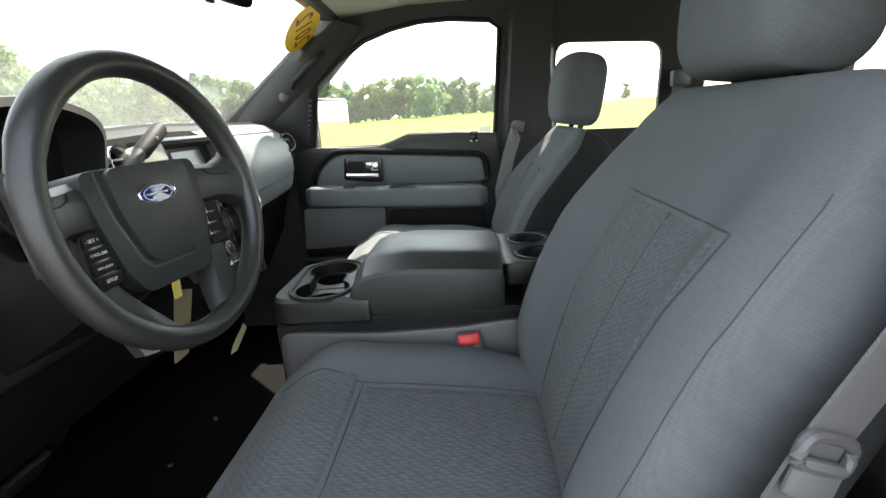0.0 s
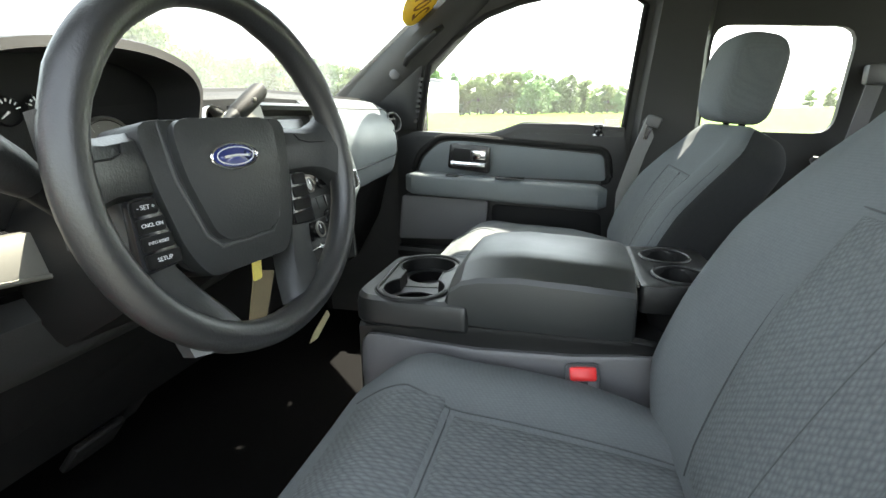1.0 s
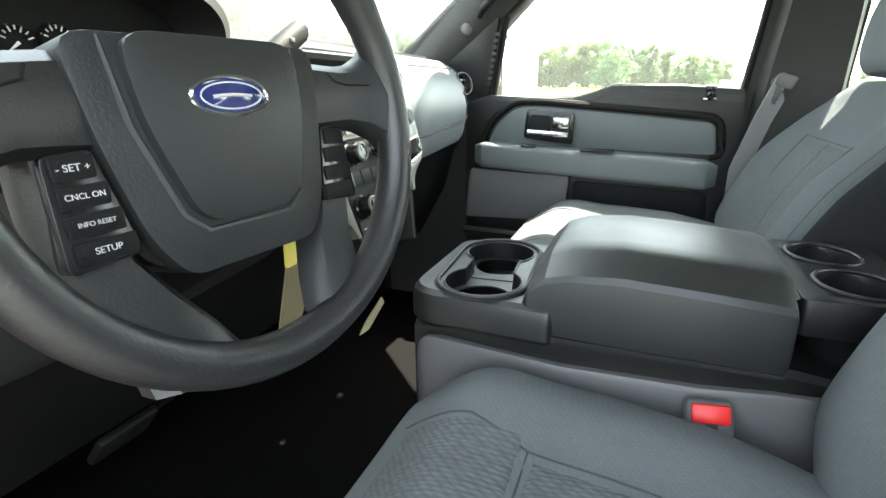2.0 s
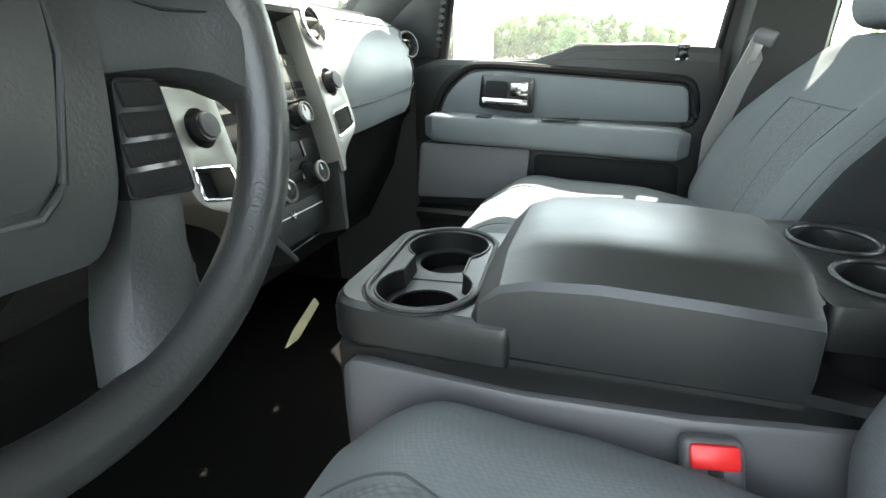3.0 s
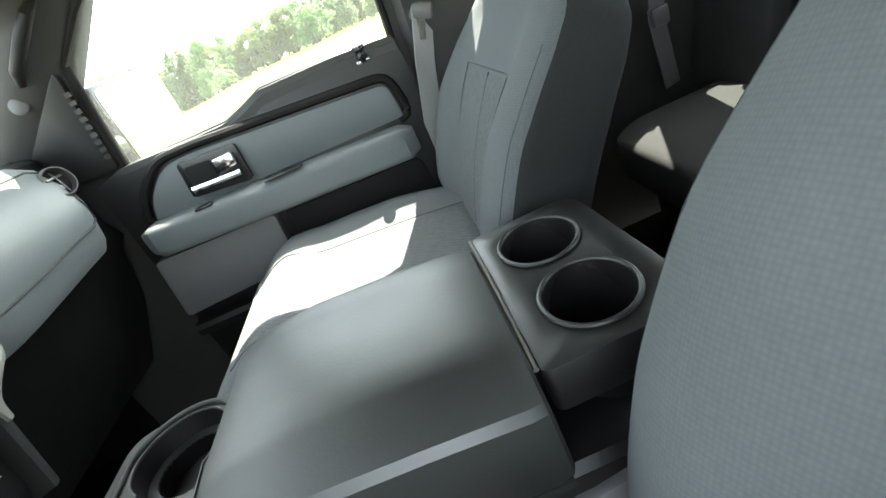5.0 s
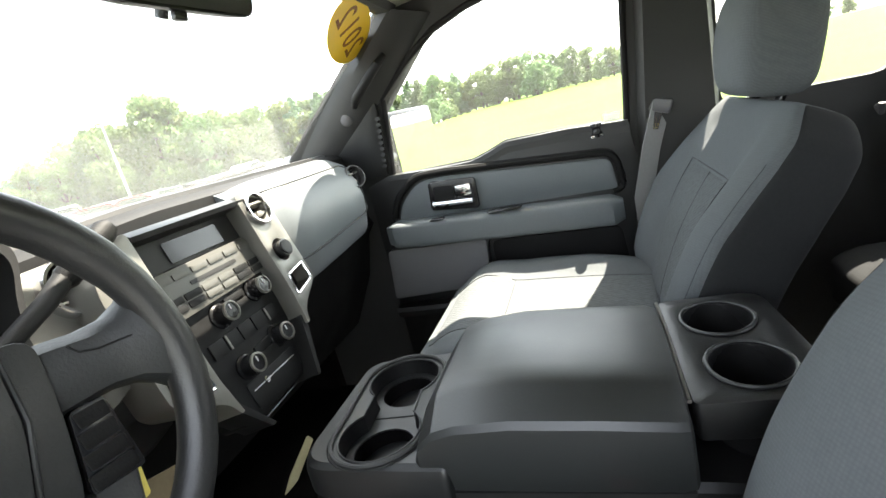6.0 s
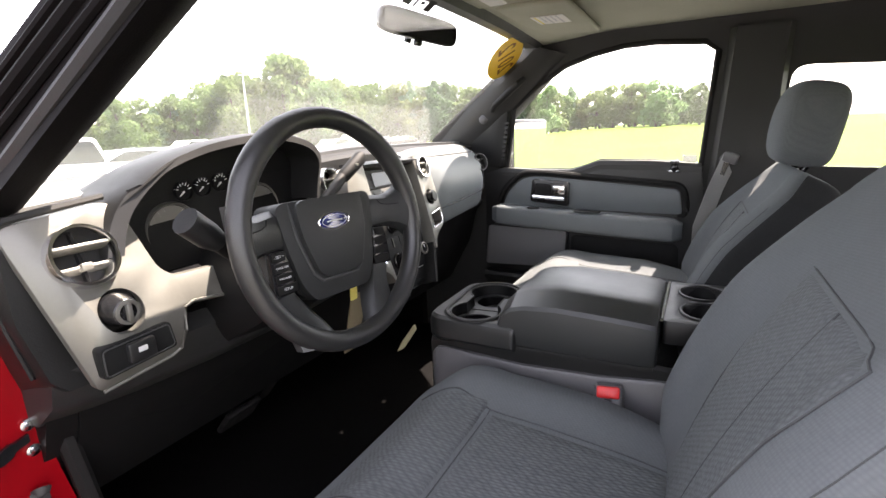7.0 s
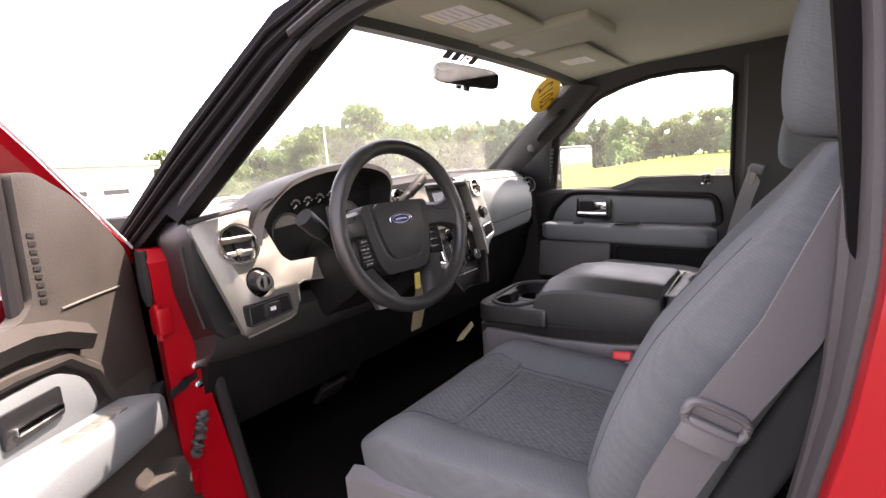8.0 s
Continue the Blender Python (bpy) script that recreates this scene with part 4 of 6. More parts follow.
for row, h in enumerate((0.209, 0.195, 0.246)):
    for k in range(6):
        y = -0.088 + k * 0.045
        part("radio_key", splate(rounded([(y, h - 0.0058), (y, h + 0.0058), (y + 0.040, h + 0.0058), (y + 0.040, h - 0.0058)], 0.003), 0.007, 0.003, 0.001), "radio" if row == 2 or k in (2, 3) else "stack_black", radio)


def dial(y, h, r, parent, label="black control knob with a silver ring"):
    k = part("control_knob", Lathe(st(y, h), SN, [(r * 1.25, 0), (r * 1.2, 0.003), (r, 0.005), (r * 0.96, 0.024), (r * 0.9, 0.026), (0.001, 0.0265)], n=28), "plastic_gloss", parent, label)
    part("knob_ring", Lathe(st(y, h, 0.0255), SN, [(r * 0.95, -0.002), (r * 0.95, 0.002), (r * 0.78, 0.003), (r * 0.76, 0.0005)], n=28), "silver", k)
    part("knob_mark", Box(-0.001, 0.001, r * 0.1, r * 0.6, 0, 0.0015, m=frame_of(st(y, h, 0.026), (0, 1, 0), SN)), "grey_ink", k)


for y, h in ((0.120, 0.161), (0.010, 0.153), (0.107, 0.063), (-0.003, 0.053)):
    dial(y, h, 0.0165, stack)
for h in (0.160, 0.057):
    for dh in (0.009, -0.009):
        part("slim_key", splate(rounded([(0.034, h + dh - 0.007), (0.034, h + dh + 0.006), (0.090, h + dh + 0.008), (0.090, h + dh - 0.005)], 0.002), 0.0, 0.004, 0.001), "stack_black", stack)
for k in range(5):
    y = -0.055 + k * 0.041
    part("climate_key", splate(rounded([(y, 0.093), (y, 0.121), (y + 0.037, 0.121), (y + 0.037, 0.093)], 0.002), 0.0, 0.004, 0.001), "stack_black", stack)
    if k in (1, 4):
        part("key_light", splate([(y + 0.002, 0.094), (y + 0.002, 0.120), (y + 0.006, 0.120), (y + 0.006, 0.094)], 0.0035, 0.001, 0), "silver", stack)
tray = part("lower_pocket", splate(rounded([(-0.03, -0.02), (-0.03, 0.028), (0.128, 0.028), (0.128, -0.02)], 0.006), 0.0, 0.002, 0.001), "stack_black", stack)
part("pocket_line", Tube([st(-0.02, 0.012, 0.003), st(0.115, 0.012, 0.003)], 0.0009, 5), "grey_ink", tray)
part("power_socket", Lathe(st(0.02, 0.012), SN, [(0.006, 0), (0.006, 0.004), (0.0045, 0.005), (0.004, 0.003), (0.001, 0.003)], n=20), "chrome", tray)
part("pocket_lip", Tube([st(0.085, -0.036, -0.004), st(-0.035, -0.040, -0.004)], 0.0022, 6), "chrome", stack, "bright lower lip")
for sg in (1, -1):
    f = (lambda y: y) if sg > 0 else (lambda y: 0.064 - y)
    dh = 0.0 if sg > 0 else -0.040
    upper = [(f(0.168), 0.335), (f(0.225), 0.345), (f(0.256), 0.31)] if sg > 0 else [(f(0.166), 0.335), (f(0.215), 0.325), (f(0.262), 0.28)]
    outl = rounded([(f(0.161), 0.050 + dh), (f(0.164), 0.07 + dh), (f(0.170), 0.12 + dh), *upper, (f(0.266), 0.128 + dh), (f(0.252), 0.112 + dh), (f(0.205), 0.090 + dh), (f(0.180), 0.074 + dh), (f(0.169), 0.050 + dh)], [0.002, 0.02, 0.02, 0.012, 0.02, 0.03, 0.01, 0.01, 0.02, 0.02, 0.004])
    pk = rounded([(f(0.184), 0.108 + dh), (f(0.188), 0.152 + dh), (f(0.250), 0.160 + dh), (f(0.252), 0.122 + dh)], 0.004)
    kh = 0.203 + dh
    tr = part("stack_trim", splate(outl, -0.03, 0.066, 0.004, [pk, disc(f(0.212), kh, 0.0245)] + ([disc(f(0.213), 0.297, 0.026)] if sg > 0 else [])), "silver", dash, "satin silver stack trim")
    part("trim_stem", splate(rounded([(f(0.110), -0.045), (f(0.160), 0.07 + dh), (f(0.178), 0.07 + dh), (f(0.122), -0.045)], 0.004), -0.03, 0.060, 0.003), "stack_black", tr, "black lower stem")
    part("trim_pocket", splate([(y, h) for y, h in pk], 0.0, 0.004, 0), "ink_recess", tr)
    part("knob_well", Lathe(st(f(0.212), kh, 0.012), SN, [(0.026, 0.0), (0.026, 0.002), (0.001, 0.002)], n=28), "ink_recess", tr)
    part("pocket_rim", Tube([st(y, h, 0.036) for y, h in pk], 0.0022, 6, closed=True), "chrome", tr)
    k = part("trim_knob", Lathe(st(f(0.212), kh, 0.014), SN, [(0.019, 0), (0.019, 0.004), (0.016, 0.010), (0.015, 0.034), (0.001, 0.035)], n=28), "plastic_gloss", tr, "black rotary knob")
    part("knob_cap", Lathe(st(f(0.212), kh, 0.049), SN, [(0.013, 0), (0.012, 0.002), (0.001, 0.0025)], n=24), "pillar", k)
    if sg > 0:
        vent(st(f(0.213), 0.297, 0.034), SN, 0.030, tr)
# passenger's panel
prof = lambda y: [(-0.185, 1.378), (-0.150, 1.372), (-0.108, 1.350), (-0.084, 1.310), (-0.074, 1.262), (-0.076, 1.212), (-0.085, 1.168), (-0.098, 1.149), (-0.17, 1.143)]
py = lambda y: 0.140 + (y - 0.235) * 1.015
rings = []
for i in range(25):
    y = 0.235 + 0.485 * i / 24
    e = 0.075 * smooth(y, 0.62, 0.73) ** 1.6
    up = 0.02 * smooth(y, 0.30, 0.72)
    e += 0.02 * (1 - smooth(y, 0.26, 0.36))
    rings.append([V((x - e, py(y), z + (up if z < 1.25 else 0))) for x, z in prof(y)] + [V((-0.24, py(y), 1.143 + up)), V((-0.24, py(y), 1.375))])
pp = part("passenger_panel", Loft(rings), "dash_panel", dash, "pale grey passenger dash panel")


def onpanel(y, i, lift=0.002):
    e = 0.075 * smooth(y, 0.62, 0.73) ** 1.6
    up = 0.02 * smooth(y, 0.30, 0.72)
    e += 0.02 * (1 - smooth(y, 0.26, 0.36))
    k = int(i)
    (xa, za), (xb, zb) = prof(y)[k], prof(y)[min(k + 1, 8)]
    x, z = xa + (xb - xa) * (i - k), za + (zb - za) * (i - k)
    return V((x - e + lift, py(y), z + (up if z < 1.25 else 0)))


part("lid_groove", Tube([onpanel(y, 5.2) for y in np.linspace(0.265, 0.625, 10)] + [onpanel(0.645, k) for k in (5.0, 4, 3, 2.2)] + [onpanel(y, 1.9) for y in np.linspace(0.62, 0.265, 8)], 0.0022, 6), "seam", pp)
part("panel_lip", Tube([onpanel(y, 7.4, 0.004) for y in np.linspace(0.24, 0.71, 12)], 0.003, 6), "plastic_soft", pp)
vent((-0.090, 0.556, 1.314), (0.9, -0.38, 0.25), 0.031, pp, back=-0.004)
part("dash_top_strip", Loft([[V((-0.235, y, zt(y) + 0.004)), V((-0.195, y, zt(y) + 0.003)), V((-0.19, y, zt(y) - 0.008)), V((-0.235, y, zt(y) - 0.01))] for y in np.linspace(-0.22, 0.56, 20)]), "dash_pad", dash)

# ---- steering wheel ----
WC, WN = V((0.135, -0.478, 1.288)), V((0.972, -0.130, 0.160)).normalized()
WS = 0.889
WX = V((0, 0, 1)).cross(WN).normalized()
WY = WN.cross(WX)
wheel = thing("steering_wheel", WC, "black steering wheel with grey spokes and blue oval badge", "steering wheel")


def wp(a, b, out=0.0):
    return WC + (WX * a + WY * b + WN * out) * WS


rim = []
for i in range(72):
    a = 2 * math.pi * i / 72
    rim.append([wp((0.1785 + rr * math.cos(t)) * math.cos(a), (0.1785 + rr * math.cos(t)) * math.sin(a), rr * 1.08 * math.sin(t))
                for t in [2 * math.pi * j / 14 for j in range(14)] for rr in [0.0165 + (0.0012 if (0.5 < a < 1.2 or 1.95 < a < 2.65) else 0)]])
bm = Loft(rim + [rim[0]], True, False)
bmesh.ops.remove_doubles(bm, verts=bm.verts, dist=1e-6)
part("rim", bm, "wheel_rim", wheel, "black grained wheel rim")


def hp_(a, b, out=0.0):
    return wp(a - 0.006, b, out - 0.042)


def wplate(outline, out, thick, bev=0.004, holes=()):
    return plate(outline, list(holes), lambda a, b: hp_(a, b, out), WN * thick * WS, bev * WS)


PAD = rounded([(-0.070, 0.056), (0.070, 0.056), (0.066, 0.0), (0.047, -0.058), (0.034, -0.068), (-0.034, -0.068), (-0.047, -0.058), (-0.066, 0.0)], [0.022, 0.022, 0.02, 0.016, 0.02, 0.02, 0.016, 0.02])
part("hub_pad", wplate(PAD, -0.01, 0.047, 0.012), "wheel_plastic", wheel, "charcoal airbag cover")
WEDGE = rounded([(-0.100, 0.056), (0.100, 0.056), (0.092, -0.010), (0.078, -0.072), (0.058, -0.102), (-0.058, -0.102), (-0.078, -0.072), (-0.092, -0.010)], [0.02, 0.02, 0.02, 0.02, 0.012, 0.012, 0.02, 0.02])
part("hub_surround", wplate(WEDGE, -0.03, 0.058, 0.010), "wheel_plastic", wheel, "charcoal wedge around the airbag cover")
part("hub_back", wplate(rounded([(-0.108, 0.044), (0.108, 0.044), (0.104, -0.03), (0.072, -0.095), (-0.072, -0.095), (-0.104, -0.03)], 0.02), -0.040, 0.050, 0.006), "plastic_soft", wheel)
for sg in (1, -1):
    part("spoke", Loft([[hp_(sg * a, b1, o - 0.008), hp_(sg * a, b1 - 0.008, o + 0.003), hp_(sg * a, (b1 + b0) / 2, o + 0.008), hp_(sg * a, b0 + 0.006, o + 0.003), hp_(sg * a, b0, o - 0.006), hp_(sg * a, b0, o - 0.024), hp_(sg * a, b1, o - 0.024)]
                        for a, b1, b0, o in [(0.092, 0.048, -0.014, 0.018), (0.110, 0.046, -0.013, 0.022), (0.132, 0.043, -0.013, 0.028), (0.152, 0.044, -0.018, 0.035), (0.166, 0.052, -0.028, 0.043), (0.178, 0.064, -0.042, 0.046)]]), "wheel_plastic", wheel, "charcoal side spoke")
    part("spoke_seam", Tube([hp_(sg * a, b, o) for a, b, o in ((0.160, 0.022, 0.0435), (0.132, 0.024, 0.0350), (0.120, 0.028, 0.0310), (0.116, 0.036, 0.0275))], 0.0009, 5), "plastic_soft", wheel)
    part("lower_spoke", Loft([[hp_(sg * a1, b, o - 0.008), hp_(sg * (a1 * 0.85 + a0 * 0.15), b, o + 0.003), hp_(sg * (a0 + a1) / 2, b, o + 0.006), hp_(sg * (a0 * 0.85 + a1 * 0.15), b, o + 0.003), hp_(sg * a0, b, o - 0.008), hp_(sg * a0, b, o - 0.024), hp_(sg * a1, b, o - 0.024)]
                              for a1, a0, b, o in [(0.130, 0.094, -0.010, 0.014), (0.131, 0.087, -0.045, 0.013), (0.127, 0.080, -0.082, 0.014), (0.117, 0.064, -0.110, 0.020), (0.108, 0.048, -0.138, 0.032), (0.108, 0.036, -0.166, 0.044)]]), "wheel_plastic", wheel, "charcoal lower spoke")
    # paler tube painted in for the light that the pad's bevel catches
    part("pad_glint", Tube([hp_(sg * a, b, o) for a, b, o in [(0.0755, 0.054, 0.026), (0.0715, 0.0, 0.0285), (0.0525, -0.060, 0.0285), (0.038, -0.0740, 0.0285), (0.0, -0.0745, 0.0285)]], 0.0022, 8), "seam_light", wheel)
    pod = part("switch_pod", wplate(rounded([(sg * 0.096, -0.010), (sg * 0.123, -0.012), (sg * 0.126, -0.080), (sg * 0.083, -0.076)], 0.005), 0.010, 0.015, 0.003), "plastic_gloss", wheel, "black switch pod with pale print")
    for k in range(4):
        b = -0.020 - k * 0.0162
        a = 0.1085 - k * 0.0018
        w_ = 0.012 + k * 0.0020
        part("switch_key", wplate(rounded([(sg * (a - w_ + 0.001), b - 0.0065), (sg * (a + w_), b - 0.0070), (sg * (a + w_), b + 0.0060), (sg * (a - w_), b + 0.0068)], 0.002), 0.0242, 0.003, 0.001), "plastic_soft", pod)
# pale print on the switch keys
words = [("- SET +", 0.0060), ("CNCL ON", 0.0048), ("INFO RESET", 0.0040), ("SETUP", 0.0056)]
for k, (w, size) in enumerate(words):
    part("key_print", text_mesh(w, size * WS, frame_of(hp_(-(0.1085 - k * 0.0018), -0.020 - k * 0.0162, 0.0276), WX, WN), 0.0002), "grey_ink", wheel)
badge = part("badge", Lathe(hp_(0, 0.016, 0.0355), WN, [(0.001, 0.003), (0.020, 0.003), (0.0225, 0.0015), (0.0235, -0.002)][::-1], n=40, squash=(1.35 * WS, 0.56 * WS), ref=WX), "blue", wheel, "blue oval badge")
part("badge_rim", Tube([hp_(0.0318 * math.cos(t), 0.016 + 0.0132 * math.sin(t), 0.0375) for t in [2 * math.pi * i / 48 for i in range(48)]], 0.0014, 6, closed=True), "chrome", badge, "chrome badge rim")
part("badge_oval", Tube([hp_(0.0255 * math.cos(t), 0.016 + 0.0092 * math.sin(t), 0.0388) for t in [2 * math.pi * i / 40 for i in range(40)]], 0.0006, 5, closed=True), "grey_ink", badge)
part("badge_bar", Tube([hp_(a, 0.0165 - 4.0 * a * a, 0.0390) for a in np.linspace(-0.016, 0.016, 9)], 0.0011, 6), "grey_ink", badge)
part("airbag_mark", Box(-0.012, 0.012, -0.0018, 0.0018, 0, 0.0006, m=frame_of(hp_(0, -0.050, 0.0358), WX, WN)), "pillar", wheel)
# column, shroud, stalks
col = thing("steering_column", (-0.05, -0.452, 1.20), "black steering column shroud with stalks", "steering column")
part("shroud", Loft([[WC + WN * -d + WX * a * w + WY * b * h + V((0, 0, dz)) for a, b in ((-1, -0.6), (-0.7, -1), (0.7, -1), (1, -0.6), (1, 0.6), (0.7, 1), (-0.7, 1), (-1, 0.6))]
                     for d, w, h, dz in [(0.055, 0.055, 0.055, -0.012), (0.085, 0.072, 0.066, -0.03), (0.16, 0.078, 0.075, -0.055), (0.26, 0.078, 0.085, -0.08)]]), "plastic_soft", col)
ts = part("turn_stalk", Tube([V((0.0, -0.50, 1.245)), V((0.02, -0.565, 1.258)), V((0.035, -0.605, 1.290))], [0.010, 0.011, 0.013], 10), "plastic_soft", col, "black turn signal stalk")
part("stalk_tip", Tube([V((0.035, -0.605, 1.290)), V((0.037, -0.620, 1.301)), V((0.040, -0.650, 1.326))], [0.014, 0.018, 0.018], 14), "plastic", ts)
gs = part("gear_lever", Tube([V((-0.02, -0.34, 1.30)), V((-0.035, -0.275, 1.325)), V((-0.045, -0.235, 1.345))], [0.009, 0.010, 0.011], 10), "plastic_soft", col, "black column gear lever")
part("lever_grip", Loft([[V((-0.042, -0.25 + 0.075 * t, 1.336 + 0.042 * t)) + V((0.013 * math.cos(a) * w, 0.006 * math.sin(a) * -1 * w, 0.012 * math.sin(a) * w)) for a in [2 * math.pi * j / 12 for j in range(12)]]
                         for t, w in ((0, 0.7), (0.1, 1), (0.9, 1.05), (1.0, 0.8))]), "plastic_soft", gs)
part("grip_button", Box(-0.032, -0.028, -0.216, -0.208, 1.359, 1.364, bev=0.001), "silver", gs)
tg = solo("key_tag", plate(rounded([(-0.305, 1.105), (-0.285, 1.105), (-0.283, 1.145), (-0.303, 1.145)], 0.004), [], lambda y, z: V((0.0, y, z)), V((0.002, 0, 0)), 0), "yellow", "yellow paper key tag hanging from the ignition key", "key tag")
solo("dealer_card", plate(rounded([(-0.325, 1.00), (-0.285, 1.00), (-0.235, 1.10), (-0.285, 1.115)], 0.004), [], lambda y, z: V((-0.012, y, z)), V((0.002, 0, 0)), 0), "brown_card", "brown card hanging below the steering column", "card")
solo("floor_card", plate(rounded([(-0.045, 0.872), (-0.015, 0.885), (0.075, 0.900), (0.090, 0.880), (0.0, 0.862)], 0.006), [], lambda y, z: V((-0.070 - 0.15 * (y + 0.08), y, z)), V((0.002, 0, 0.001)), 0), "tan", "folded tan paper card leaning on the floor hump", "card")
# pedals
for (x, y, z, w, h, nm, lb) in [(-0.36, -0.315, 0.775, 0.05, 0.035, "brake_pedal", "black rubber brake pedal"), (-0.38, -0.205, 0.790, 0.025, 0.055, "accelerator_pedal", "black rubber accelerator pedal"), (-0.33, -0.575, 0.885, 0.032, 0.03, "parking_brake_pedal", "black parking brake pedal")]:
    pd = thing(nm, (x, y, 0.62), lb, "pedal")
    mm = pose(x, y, z, 0, -50, 0)
    part("pad", Box(-h, h, -w, w, -0.008, 0.008, bev=0.006, m=mm), "rubber", pd)
    for k in range(3):
        part("rib", Box(-h * 0.8 + k * h * 0.7, -h * 0.8 + k * h * 0.7 + 0.006, -w * 0.8, w * 0.8, 0.006, 0.011, m=mm), "plastic_gloss", pd)
    part("arm", Tube([V((x - 0.01, y, z - 0.005)), V((x - 0.09, y, z + 0.10)), V((x - 0.15, y, z + 0.25))], 0.008, 8), "plastic_soft", pd)

# ---- seats ----
def front_seat(name, yc, top, label, group, sg, hz=0.0, du=0.0, cy=0.0, cx=0.0, cz=0.0, hk=1.0, dark=False):
    """sg: +1 where the door lies on the seat's y+ side."""
    st_ = thing(name, (0.4, yc, 0.62), label, "car seat", group)
    b0, b1 = V((0.575, yc, 0.915)), V((top[0], yc, top[1]))
    d = (b1 - b0).normalized()
    n = V((-d.z, 0, d.x))
    L = (b1 - b0).length

    def spine(s):
        bow = 0.022 * math.sin(math.pi * min(s * 1.15, 1)) - 0.012
        return b0 + d * (L * s) + n * bow, n
    hw = lambda s: lerp_table(s, [0, 0.12, 0.35, 0.6, 0.78, 0.9, 1.0], [0.226, 0.262, 0.273, 0.270, 0.257, 0.236, 0.192])
    fr = lambda u, s: 0.020 + 0.040 * smooth(abs(u), 0.42, 0.80) * lerp_table(s, [0, 0.15, 0.55, 0.85, 1], [0.5, 1, 0.95, 0.35, 0.0])
    back = Pad(spine, (0, 1, 0), hw, fr, 0.085, e=0.34, ends=5, ends2=7)
    bk = part("backrest", back.body(), "cloth", st_, angle=60)
    tl = lambda s: lerp_table(s, [0, 0.5, 0.75], [0.46, 0.57, 0.60])
    warp = lambda u, s, a, b: (u * tl(s) / 0.55 + du, s + 0.03 * (1 - (2 * a - 1) ** 2) * b * 0)
    part("backrest_insert", back.patch(-0.55, 0.55, 0.06, 0.70, 0.004, warp=warp), "cloth_insert", bk, "dimpled grey cloth insert", 60)
    part("insert_seam", back.line([(-0.468 + du, 0.06), (-0.57 + du, 0.5), (-0.592 + du, 0.70), (0.592 + du, 0.70), (0.57 + du, 0.5), (0.468 + du, 0.06)]), "seam", bk)
    part("middle_seam", back.line([(du, 0.08), (du, 0.69)], 0.0011, 0.0036), "seam", bk)
    for q in (-1, 1):
        part("edge_piping", back.line([(q * 0.965, 0.06), (q * 0.965, 0.55), (q * 0.962, 0.80)], 0.0007, -0.0002), "seam", bk)
    # dark back shell; the passenger's wraps the sides, their shade in its colour
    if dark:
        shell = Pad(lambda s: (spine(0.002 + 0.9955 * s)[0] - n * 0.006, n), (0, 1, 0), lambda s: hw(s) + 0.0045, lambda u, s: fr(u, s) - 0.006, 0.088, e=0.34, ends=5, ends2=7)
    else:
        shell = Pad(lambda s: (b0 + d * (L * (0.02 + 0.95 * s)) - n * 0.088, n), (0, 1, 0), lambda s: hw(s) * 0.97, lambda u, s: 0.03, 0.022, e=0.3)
    part("back_shell", shell.body(44, 72), "cloth_dark_shaded", st_, "dark seat back cover", 60)

    # cushion
    c0, c1 = V((0.61, yc + cy, 0.918 + cz)), V((0.140 + cx, yc + cy, 0.948 + cz))
    dc = (c1 - c0).normalized()

    def cspine(s):
        drop = -0.030 * smooth(s, 0.80, 1.0)
        return c0 + dc * ((c1 - c0).length * s) + V((0, 0, drop)), V((-0.15 * smooth(s, 0.8, 1.0), 0, 1)).normalized()
    chw = lambda s: lerp_table(s, [0, 0.2, 0.5, 0.8, 0.93, 1.0], [0.205, 0.228, 0.248, 0.250, 0.240, 0.215])
    cfr = lambda u, s: 0.014 + 0.034 * smooth(abs(u), 0.45, 0.80) * lerp_table(s, [0, 0.3, 0.75, 1], [0.4, 1, 0.8, 0.1]) + 0.008 * smooth(s, 0.6, 0.8) * (1 - smooth(s, 0.85, 1))
    cu = Pad(cspine, (0, 1, 0), chw, cfr, 0.095, e=0.32, ends=8, ends2=5)
    ck = part("cushion", cu.body(), "cloth", st_, angle=60)
    part("cushion_insert", cu.patch(-0.58, 0.52, 0.05, 0.66, 0.004), "cloth_insert", ck, "dimpled grey cloth insert", 60)
    part("front_insert", cu.patch(-0.62, 0.62, 0.67, 0.955, 0.003), "cloth_insert", ck, "dimpled grey cloth roll", 60)
    part("insert_seam", cu.line([(-0.58, 0.05), (-0.58, 0.66), (0.52, 0.66), (0.52, 0.05)]), "seam", ck)
    part("front_seam", cu.line([(-0.58, 0.66), (-0.62, 0.80), (-0.62, 0.955)], 0.0014), "seam", ck)
    part("front_seam", cu.line([(0.52, 0.66), (0.60, 0.80), (0.62, 0.955)], 0.0014), "seam", ck)
    # base and rails
    bs = part("seat_base", Loft([[V((x, yc + a * w, z)) for a, w, z in ((-1, 0.235, 0.70), (-1, 0.245, 0.86), (1, 0.245, 0.86), (1, 0.235, 0.70))] for x in (0.17, 0.21, 0.55, 0.59)]), "plastic_soft", st_, "dark seat base")
    for q in (-1, 1):
        part("side_valance", Loft([[V((x, yc + q * 0.268, z0)), V((x, yc + q * 0.268, z1)), V((x, yc + q * 0.245, z1 + 0.012)), V((x, yc + q * 0.235, z0))] for x, z0, z1 in ((0.15, 0.83, 0.885), (0.2, 0.79, 0.895), (0.45, 0.77, 0.895), (0.60, 0.79, 0.90))]), "pocket", st_, "grey side valance")
        part("rail", Box(0.12, 0.66, yc + q * 0.19 - 0.02, yc + q * 0.19 + 0.02, 0.62, 0.705, bev=0.004), "plastic_gloss", st_)
